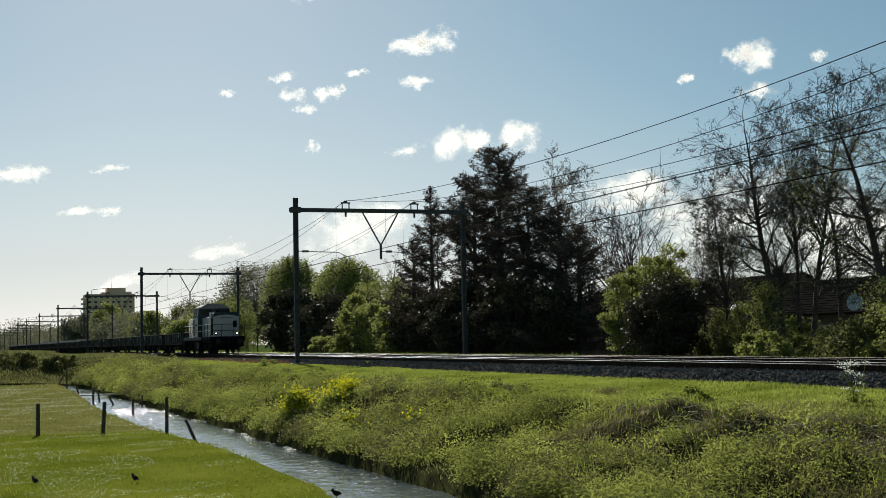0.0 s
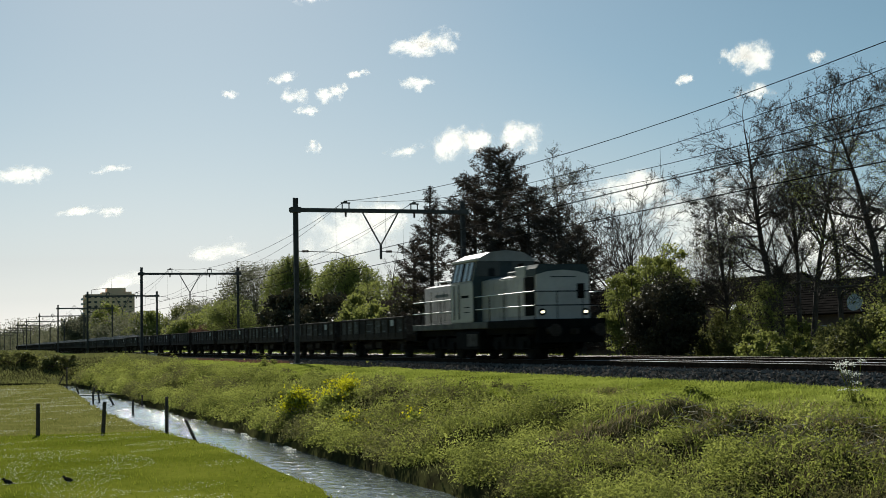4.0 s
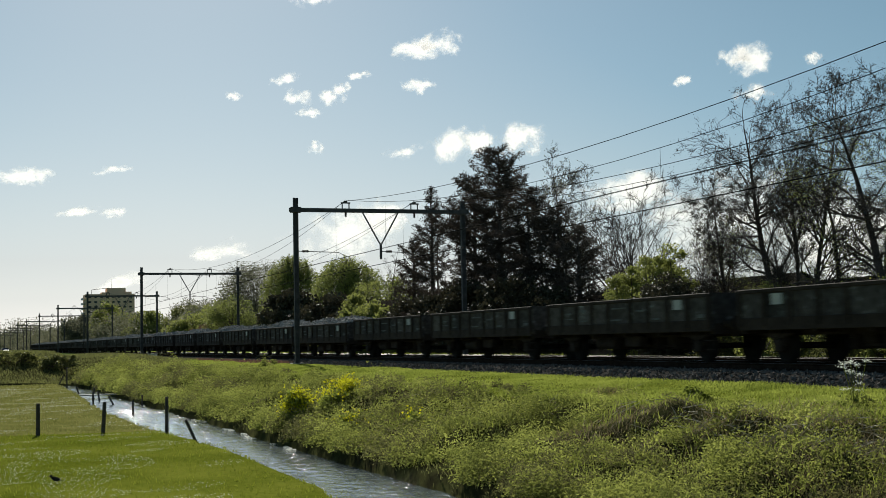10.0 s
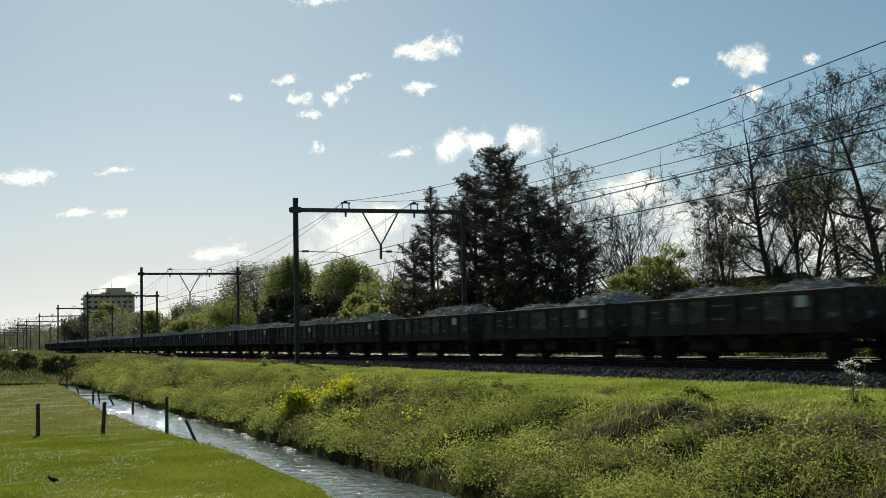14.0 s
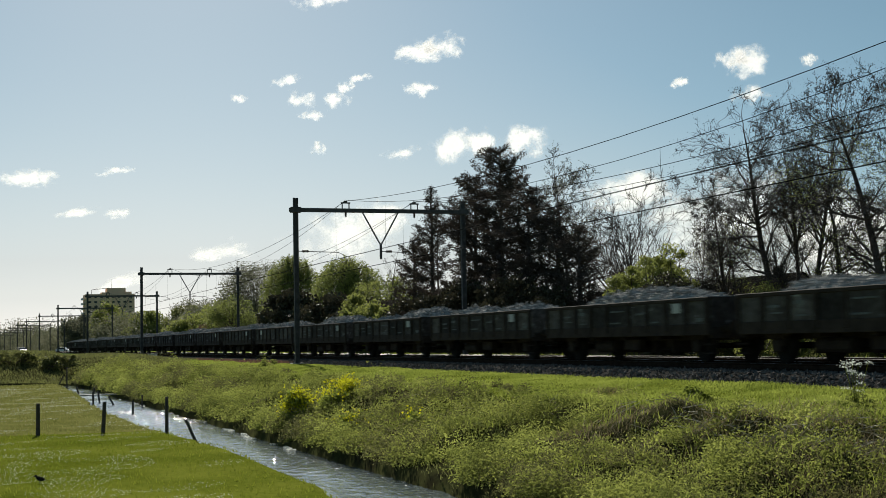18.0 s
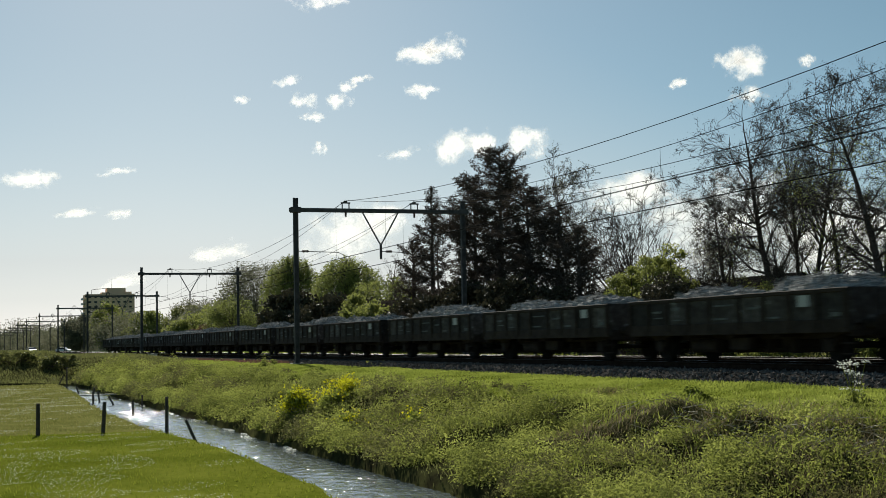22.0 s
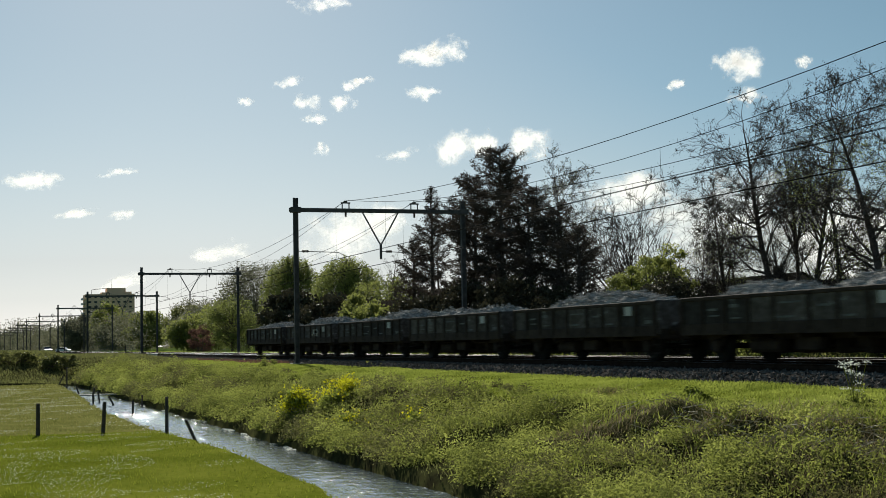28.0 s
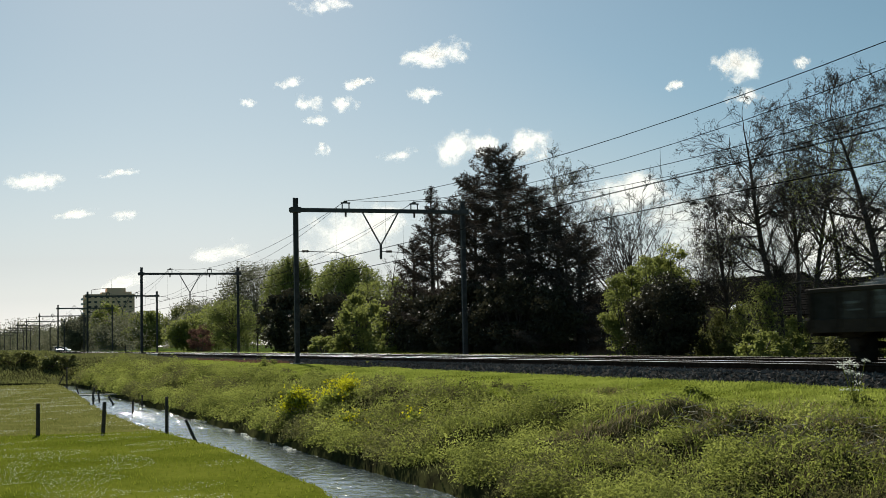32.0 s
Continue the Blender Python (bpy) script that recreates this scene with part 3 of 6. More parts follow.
def build_wagon(low=0.0, label="empty dark green two-axle open wagon with panelled low sides"):
    """low: how far the springs give under a load."""
    w = thing("open_wagon", label, "wagon", group="goods wagons")
    bm = new_bm()
    for y in (-0.55, 0.55):
        box(bm, (-BODY_L, y - 0.06, 0.72), (BODY_L, y + 0.06, 1.0))
    for x in (-BODY_L, -2.2, 0, 2.2, BODY_L - 0.16):
        box(bm, (x, -1.3, 0.78), (x + 0.16, 1.3, 1.0))
    rod(bm, (-1.6, 0.3, 0.72), (0.4, 0.3, 0.72), 0.17, n=10)
    box(bm, (1.2, -0.4, 0.5), (1.9, 0.3, 0.8), 0.03)
    part("underframe", bm, M_WAGONFRAME, w)
    bm = new_bm()
    for a, d in ((-3.3, -0.9), (-0.6, 1.9)):
        box(bm, (a, -0.24, 0.42), (d, -0.12, 0.5), 0.01)
        box(bm, (a, 0.12, 0.42), (d, 0.24, 0.5), 0.01)
    for x in (-3.3, -2.1, -0.9, 0.6, 1.8):
        box(bm, (x - 0.06, -0.5, 0.36), (x + 0.06, 0.5, 0.78), 0.01)
    box(bm, (-0.95, -0.2, 0.42), (0.65, 0.2, 0.52), 0.01)
    part("brake_rigging", bm, M_WAGONFRAME, w)
    bm = new_bm()
    rod(bm, (-2.6, -0.75, 0.56), (-1.3, -0.75, 0.56), 0.19, n=12)
    part("air_reservoir", bm, M_WAGONFRAME, w)
    bm = new_bm()
    box(bm, (-0.5, -0.95, 0.45), (0.5, -0.7, 0.78), 0.02)
    part("valve_box", bm, M_WAGONFRAME, w)
    bm = new_bm()
    box(bm, (-BODY_L, -HALF_W + 0.02, 1.0), (BODY_L, HALF_W - 0.02, 1.08))
    part("floor", bm, M_WAGONFRAME, w)
    edges = [-5.32, -4.2, -3.05, -1.9, -0.76, 0.76, 1.9, 3.05, 4.2, 5.32]
    for s in (-1, 1):
        bm = new_bm()
        y0, y1 = sorted((s * HALF_W, s * (HALF_W - 0.09)))
        box(bm, (-BODY_L, y0, BODY_T - 0.11), (BODY_L, y1, BODY_T), 0.015)
        box(bm, (-BODY_L, min(s * HALF_W, s * (HALF_W - 0.12)), BODY_B - 0.16), (BODY_L, max(s * HALF_W, s * (HALF_W - 0.12)), BODY_B + 0.16), 0.01)
        for x in edges:
            c = -BODY_L + 0.07 if x == edges[0] else BODY_L - 0.07 if x == edges[-1] else x
            box(bm, (c - 0.06, min(s * (HALF_W + 0.03), s * (HALF_W - 0.1)), BODY_B - 0.05), (c + 0.06, max(s * (HALF_W + 0.03), s * (HALF_W - 0.1)), BODY_T - 0.02), 0.01)
        part("side_frame", bm, M_WAGONFRAME, w)
        for x0, x1 in zip(edges[:-1], edges[1:]):
            bm = new_bm()
            box(bm, (x0 + 0.05, min(s * (HALF_W - 0.03), s * (HALF_W - 0.06)), BODY_B + 0.16), (x1 - 0.05, max(s * (HALF_W - 0.03), s * (HALF_W - 0.06)), BODY_T - 0.11))
            part("side_panel", bm, M_WAGON, w)
        bm = new_bm()
        ya, yb = sorted((s * (HALF_W - 0.03), s * (HALF_W - 0.015)))
        box(bm, (3.42, ya, 1.5), (3.86, yb, 1.78))
        part("label_plate", bm, M_PLATE, w, "small white label plate")
        for x0, x1, z, h in ((-0.55, 0.1, 1.26, 0.05), (-0.5, 0.42, 1.62, 0.045), (-3.95, -3.5, 1.52, 0.06), (-3.85, -3.4, 1.36, 0.04), (-2.8, -2.45, 1.58, 0.09), (-2.75, -2.3, 1.28, 0.04), (1.15, 1.6, 1.5, 0.06), (2.1, 2.6, 1.24, 0.05), (4.75, 5.1, 1.24, 0.1)):
            if s < 0:
                bm = new_bm()
                box(bm, (x0, ya, z), (x1, yb, z + h))
                part("lettering_bar", bm, M_CHALK, w, "faded white lettering bar")
        for x in (-4.15, 4.15):
            bm = new_bm()
            box(bm, (x - 0.2, min(s * 0.95, s * 1.1), 0.3), (x + 0.2, max(s * 0.95, s * 1.1), 0.62), 0.03)
            hull(bm, [(x - 0.42, 0.95), (x - 0.3, 0.45), (x - 0.22, 0.45), (x - 0.3, 0.95)], s * 0.98, s * 1.02, "y")
            hull(bm, [(x + 0.42, 0.95), (x + 0.3, 0.45), (x + 0.22, 0.45), (x + 0.3, 0.95)], s * 0.98, s * 1.02, "y")
            part("axle_box", bm, M_WAGONFRAME, w)
            bm = new_bm()
            for i in range(6):
                box(bm, (x - 0.7 + 0.1 * i, min(s * 1.0, s * 1.1), 0.64 + 0.022 * (5 - i)), (x + 0.7 - 0.1 * i, max(s * 1.0, s * 1.1), 0.66 + 0.022 * (5 - i)))
            part("leaf_spring", bm, M_WAGONFRAME, w)
        bm = new_bm()
        for z in (0.35, 0.6):
            box(bm, (s * 5.3 - 0.02 - 0.2, -1.38, z), (s * 5.3 + 0.22, -1.2, z + 0.03))
        rod(bm, (s * 5.3 - 0.18, -1.3, 0.35), (s * 5.3 - 0.18, -1.3, 1.0), 0.015, n=6)
        rod(bm, (s * 5.3 + 0.18, -1.3, 0.35), (s * 5.3 + 0.18, -1.3, 1.0), 0.015, n=6)
        part("step", bm, M_WAGONFRAME, w)
    for s in (-1, 1):
        bm = new_bm()
        x0, x1 = sorted((s * BODY_L, s * (BODY_L - 0.07)))
        box(bm, (x0, -HALF_W + 0.06, BODY_B), (x1, HALF_W - 0.06, BODY_T), 0.01)
        for y in (-1.3, -0.45, 0.45, 1.3):
            box(bm, (min(s * BODY_L, s * (BODY_L + 0.05)), y - 0.05, BODY_B - 0.1), (max(s * BODY_L, s * (BODY_L + 0.05)), y + 0.05, BODY_T - 0.03))
        part("end_wall", bm, M_WAGON, w)
        buffers(w, s * BODY_L, s)
    for o in w.children:
        if o.name.split(".")[0] not in ("axle_box", "leaf_spring"):
            o.location.z = -low
    for x in (-4.15, 4.15):
        wheelset(w, x)
    return w


def build_load(seed):
    """A heap of broken stone, two humps along the wagon."""
    rng = np.random.RandomState(seed)
    nx, ny = 96, 26
    X, Y = np.meshgrid(np.linspace(-5.3, 5.3, nx), np.linspace(-1.33, 1.33, ny), indexing="ij")
    a, d, wa, wb = rng.uniform(-3.2, -1.0), rng.uniform(1.0, 3.4), rng.uniform(1.5, 2.2), rng.uniform(1.5, 2.3)
    hump = rng.uniform(0.75, 1.0) * np.exp(-(((X - a) / wa) ** 4)) + rng.uniform(0.8, 1.05) * np.exp(-(((X - d) / wb) ** 4))
    z = 1.45 + np.minimum(hump, 1.05) * 0.8 * (1 - 0.35 * (np.abs(Y) / 1.33) ** 2.2)
    z = z - 0.16 * (np.abs(Y) / 1.33) ** 6 + rng.normal(size=X.shape) * 0.045 + 0.07 * wave(X, Y, 1.9, seed)
    ids = np.arange(nx * ny).reshape(nx, ny)
    q = np.stack([ids[:-1, :-1], ids[1:, :-1], ids[1:, 1:], ids[:-1, 1:]], -1).reshape(-1, 4)
    top = np.stack([X, Y, z], -1).reshape(-1, 3)
    loose = top[rng.randint(0, len(top), 1500)] + rng.normal(size=(1500, 3)) * np.array([0.05, 0.05, 0.012])
    loose[:, 1] = np.clip(loose[:, 1], -1.3, 1.3)
    return mesh_np("gravel", top, q, M_GRAVEL), mesh_np("stones", *rocks(loose, 0.055, rng), M_GRAVEL)


LOCO_FROM, LOCO_TO = [0, 0.75, 4.5, 7.05, 12.05, 12.7], [0, 0.65, 5.1, 7.7, 13.1, 13.75]


def build_loco():
    """x = 0 at the rear deck end, 12.7 at the front one."""
    c = thing("diesel_locomotive", "grey and slate-teal centre-cab diesel locomotive with lit headlights", "locomotive")
    D, W = 12.7, 1.42
    bm = new_bm()
    box(bm, (0, -W, 1.2), (8.4, W, 1.46), 0.02)
    part("deck", bm, M_LOCODECK, c, "dirty grey deck frame")
    bm = new_bm()
    box(bm, (8.4, -W, 1.16), (D, W, 1.46), 0.02)
    part("front_deck", bm, M_LOCODARK, c, "black front deck frame")
    for s in (-1, 1):
        bm = new_bm()
        box(bm, (6.2, min(s * 1.38, s * 1.4), 0.5), (7.3, max(s * 1.38, s * 1.4), 1.0), 0.01)
        part("tank_panel", bm, M_WAGON, c, "dull grey tank panel")
    bm = new_bm()
    box(bm, (0.02, -1.3, 0.75), (0.2, 1.3, 1.2), 0.02)
    box(bm, (D - 0.2, -1.3, 0.6), (D - 0.02, 1.3, 1.2), 0.02)
    box(bm, (0.3, -1.1, 0.95), (D - 0.3, 1.1, 1.2))
    part("buffer_beam", bm, M_LOCODARK, c)
    bm = new_bm()
    box(bm, (4.9, -1.38, 0.35), (7.5, 1.38, 1.1), 0.06)
    part("fuel_tank", bm, M_LOCODARK, c)
    HW, HZ = 1.04, 3.2
    roof = [(-HW, 1.46), (HW, 1.46), (HW, HZ - 0.12), (HW * 0.55, HZ), (0, HZ + 0.05), (-HW * 0.55, HZ), (-HW, HZ - 0.12)]
    bm = new_bm()
    hull(bm, roof, 0.75, 4.5)
    rear = part("rear_hood", bm, M_LOCOSLATE, c, "slate-grey rear hood")
    bm = new_bm()
    hull(bm, roof, 7.05, 12.05)
    front = part("front_hood", bm, M_LOCOMID, c, "grey front hood")
    bm = new_bm()
    hull(bm, [(-HW - 0.01, HZ - 0.16), (-HW - 0.01, HZ + 0.1), (-HW * 0.9, HZ + 0.26), (HW * 0.9, HZ + 0.26), (HW + 0.01, HZ + 0.1), (HW + 0.01, HZ - 0.16)], 11.16, 12.06)
    part("hood_top", bm, M_LOCOTEAL, front, "dark slate-teal hood top")
    bm = new_bm()
    hull(bm, roof, 12.05, 12.11)
    part("hood_front_face", bm, M_LOCOGREY, front, "light grey hood front")
    bm = new_bm()
    box(bm, (12.1, 0.55, 2.2), (12.13, 0.85, 2.75))
    box(bm, (12.1, -0.5, 2.98), (12.125, 0.5, 3.01))
    part("grille", bm, M_LOCODARK, front)
    for s in (-1, 1):
        for x0, x1, m in ((9.55, 11.0, M_LOCOGREY), (7.2, 9.4, M_LOCOMID), (11.08, 11.95, M_LOCODARK)):
            bm = new_bm()
            n = 4 if m is M_LOCOMID else 3 if m is M_LOCOGREY else 1
            for i in range(n):
                a = x0 + (x1 - x0) * i / n
                box(bm, (a + 0.02, min(s * HW, s * (HW + 0.025)), 1.6), (a + (x1 - x0) / n - 0.02, max(s * HW, s * (HW + 0.025)), HZ - 0.18), 0.006)
            part("side_door", bm, m, front)
        bm = new_bm()
        for i in range(5):
            a = 0.85 + 0.72 * i
            box(bm, (a, min(s * HW, s * (HW + 0.02)), 1.6), (a + 0.66, max(s * HW, s * (HW + 0.02)), 2.9), 0.006)
        part("side_door", bm, M_LOCOSLATE, rear)
        bm = new_bm()
        box(bm, (2.0, min(s * (HW + 0.02), s * (HW + 0.026)), 2.62), (3.4, max(s * (HW + 0.02), s * (HW + 0.026)), 2.74))
        part("lettering_bar", bm, M_CHALK, rear, "pale lettering bar")
    bm = new_bm()
    for y in (-0.78, 0.78):
        box(bm, (10.3, y - 0.28, HZ - 0.2), (11.15, y + 0.28, HZ + 0.25), 0.03)
    part("air_intake", bm, M_LOCOGREY, front)
    bm = new_bm()
    box(bm, (9.0, -0.8, HZ), (10.3, 0.8, HZ + 0.14), 0.04)
    part("roof_hatch", bm, M_LOCOTEAL, front, "dark slate-teal roof hatch")
    bm = new_bm()
    rod(bm, (8.5, 0, HZ), (8.5, 0, HZ + 0.5), 0.14, n=12)
    part("exhaust", bm, M_LOCODARK, front)
    # cab
    cs = [(-1.42, 1.46), (1.42, 1.46), (1.42, 3.05), (1.2, 3.95), (0.7, 4.22), (0, 4.3), (-0.7, 4.22), (-1.2, 3.95), (-1.42, 3.05)]
    bm = new_bm()
    hull(bm, cs, 4.5, 6.98)
    cab = part("cab", bm, M_LOCOMID, c, "grey cab with slate-teal front wall")
    bm = new_bm()
    hull(bm, cs, 6.98, 7.05)
    part("cab_front_wall", bm, M_LOCOTEAL, cab, "dark slate-teal cab front")
    bm = new_bm()
    hull(bm, [(-1.26, 3.97), (-0.72, 4.26), (0, 4.34), (0.72, 4.26), (1.26, 3.97), (1.26, 3.9), (-1.26, 3.9)], 4.4, 7.15)
    part("roof", bm, M_ROOF, cab, "weathered grey roof")
    for s in (-1, 1):
        # pale strip stands in for the sun's glint along the cab roof edge
        bm = new_bm()
        box(bm, (4.38, min(s * 1.2, s * 1.3), 3.9), (7.17, max(s * 1.2, s * 1.3), 4.02), 0.02)
        part("rain_gutter", bm, M_LOCOGREY, cab, "pale strip for the sun glint on the roof edge")
        # white rods added to draw the bright glints along the rear hood top
        bm = new_bm()
        rod(bm, (0.95, s * 0.62, HZ + 0.14), (4.3, s * 0.62, HZ + 0.14), 0.03, n=6)
        for x in (1.2, 2.6, 4.0):
            rod(bm, (x, s * 0.62, HZ - 0.06), (x, s * 0.62, HZ + 0.14), 0.02, n=5)
        part("roof_rail", bm, M_RAILING, rear, "pale rail added for the glints on the hood top")
        bm = new_bm()
        rod(bm, (4.15, s * 0.8, HZ + 0.1), (4.45, s * 0.8, HZ + 0.1), 0.08, 0.05, n=10)
        part("horn", bm, M_RAILTOP, rear, "bright horn")
        bm = new_bm()
        box(bm, (4.52, min(s * 1.42, s * 1.435), 1.5), (7.03, max(s * 1.42, s * 1.435), 3.04), 0.004)
        part("cab_side", bm, M_LOCOGREY, cab, "light grey cab side")
        for x0 in (4.75, 5.9):
            bm = new_bm()
            f = lambda v: (s * (1.432 - (v - 3.05) * 0.244), v)
            (y0, z0), (y1, z1) = f(3.12), f(3.86)
            vs = [bm.verts.new(q) for q in ((x0, y0, z0), (x0 + 0.95, y0, z0), (x0 + 0.95, y1, z1), (x0, y1, z1))]
            bm.faces.new(vs)
            r = bmesh.ops.extrude_face_region(bm, geom=bm.faces[:])
            bmesh.ops.translate(bm, verts=[q for q in r["geom"] if isinstance(q, bmesh.types.BMVert)], vec=(0, s * 0.02, 0.005))
            part("window", bm, M_SKYGLASS, cab)
            bm = new_bm()
            for xx in (x0 - 0.03, x0 + 0.47, x0 + 0.97):
                rod(bm, (xx, y0 + s * 0.03, z0), (xx, y1 + s * 0.03, z1), 0.025, n=6)
            part("window_bar", bm, M_LOCODARK, cab)
        for xx in (5.0, 5.55):
            bm = new_bm()
            rod(bm, (xx, s * 1.47, 1.6), (xx, s * 1.47, 3.0), 0.02, n=6)
            part("grab_rail", bm, M_LOCODARK, cab)
        bm = new_bm()
        for z, a, d in ((2.45, 5.75, 6.6), (2.05, 6.0, 6.7), (1.85, 6.0, 6.7)):
            box(bm, (a, min(s * 1.434, s * 1.44), z), (d, max(s * 1.434, s * 1.44), z + (0.1 if z > 2.3 else 0.03)))
        part("number_bars", bm, M_LOCODARK, cab, "dark lettering bars")
    for x, s in ((4.5, -1), (7.05, 1)):
        bm = new_bm()
        for y in (-0.75, 0.75):
            box(bm, (min(x, x + s * 0.02), y - 0.5, 3.3), (max(x, x + s * 0.02), y + 0.5, 3.92), 0.0)
        part("windscreen", bm, M_GLASSDARK, cab, "dark windscreen glass")
    # railings round the deck
    for s in (-1, 1):
        for x0, x1 in ((0.05, 4.4), (7.2, D - 0.05)):
            bm = new_bm()
            for z in (1.95, 2.45):
                rod(bm, (x0, s * 1.38, z), (x1, s * 1.38, z), 0.02, n=6)
            part("handrail", bm, M_RAILING, c, "white handrail")
            for i in range(5):
                x = x0 + (x1 - x0) * i / 4
                bm = new_bm()
                rod(bm, (x, s * 1.38, 1.46), (x, s * 1.38, 2.45), 0.022, n=6)
                part("stanchion", bm, M_LOCODARK, c)
    for x in (0.05, D - 0.05):
        bm = new_bm()
        for z in (1.95, 2.45):
            rod(bm, (x, -1.38, z), (x, 1.38, z), 0.02, n=6)
        for y in (-0.5, 0.5):
            rod(bm, (x, y, 1.46), (x, y, 2.45), 0.02, n=6)
        part("end_railing", bm, M_LOCODARK, c)
    for x, s in ((12.1, 1), (0.76, -1)):
        for y in (-0.86, 0.86):
            bm = new_bm()
            rod(bm, (x, y, 1.72), (x + s * 0.07, y, 1.72), 0.13, n=16)
            ring = part("headlight", bm, M_LOCODARK, c)
            bm = new_bm()
            rod(bm, (x + s * 0.05, y, 1.72), (x + s * 0.085, y, 1.72), 0.052, n=16)
            part("lens", bm, M_LAMP if s > 0 else M_RED, ring, "lit headlight lens" if s > 0 else "red tail lens")
    # bogies
    for x in (2.85, 9.85):
        bm = new_bm()
        for s in (-1, 1):
            hull(bm, [(x - 1.75, 0.6), (x - 1.5, 0.4), (x + 1.5, 0.4), (x + 1.75, 0.6), (x + 1.5, 0.85), (x - 1.5, 0.85)], s * 0.98, s * 1.1, "y")
            for q in (-1.15, 1.15):
                box(bm, (x + q - 0.2, min(s * 1.0, s * 1.2), 0.35), (x + q + 0.2, max(s * 1.0, s * 1.2), 0.68), 0.03)
            for q in (-0.3, 0.3):
                rod(bm, (x + q, s * 1.1, 0.5), (x + q, s * 1.1, 0.95), 0.11, n=10)
        box(bm, (x - 0.4, -1.0, 0.5), (x + 0.4, 1.0, 0.95))
        part("bogie_frame", bm, M_LOCODARK, c)
        for q in (-1.15, 1.15):
            wheelset(c, x + q, 0.5)
    for x in (0.3, 12.0):
        for s in (-1, 1):
            bm = new_bm()
            for z in (0.4, 0.75, 1.08):
                box(bm, (x - 0.18, min(s * 1.25, s * 1.45), z), (x + 0.55 if x < 1 else x + 0.3, max(s * 1.25, s * 1.45), z + 0.03))
            part("step", bm, M_LOCODARK, c)
    buffers(c, 0, -1, 1.05)
    buffers(c, D, 1, 1.05)
    # the long chassis: all lengths set out along the deck
    for o in c.children_recursive:
        if o.name.startswith("wheel"):
            o.location.x = float(np.interp(o.location.x, LOCO_FROM, LOCO_TO))
        else:
            for v in o.data.vertices:
                v.co.x = float(np.interp(v.co.x, LOCO_FROM, LOCO_TO)) if 0 <= v.co.x <= 12.7 else v.co.x + (1.05 if v.co.x > 12.7 else 0.0)
    return c


SPEED, PITCH = 16.89, 12.28
LOCO_X0 = -126.35
WAGON_X0 = 5.558 - 3.64
loco = build_loco()
first = build_wagon()
wagons, loads = [first], []
for k in range(12, 20):
    wagons.append(copy_thing(first, pose(0, 0, 0)))
laden = build_wagon(0.1, "gravel-laden dark green two-axle open wagon with panelled low sides")
wagons.append(laden)
for k in range(21, 47):
    wagons.append(copy_thing(laden, pose(0, 0, 0)))
# a sprayed scrawl on the last wagon but one
for i, x in enumerate((1.3, 1.62, 1.98, 2.3)):
    q = np.linspace(0, 1, 9)
    line = np.stack([x + 0.16 * np.sin(q * (5.0 + i) + i), np.full(9, -HALF_W + 0.012), 1.27 + 0.36 * (q if i % 2 else 1 - q) + 0.04 * np.sin(q * 9)], 1)
    put("scrawl", mesh_np("scrawl", *polytube(line, 0.028, 4), M_PLATE), wagons[34], "pale sprayed scrawl").location.z = -0.1
heaps, chips = zip(*[build_load(11 + i) for i in range(7)])
for i in range(9, 36):
    g = put("gravel_load", heaps[(i * 3) % 7])
    tagged(put("loose_stone", chips[(i * 3) % 7], g), kind="stuff")
    tagged(g, "heaped grey crushed-stone load lying in an open wagon", "gravel", group="gravel loads")
    loads.append((i, g))


# ---- trees ----
SWAY = []


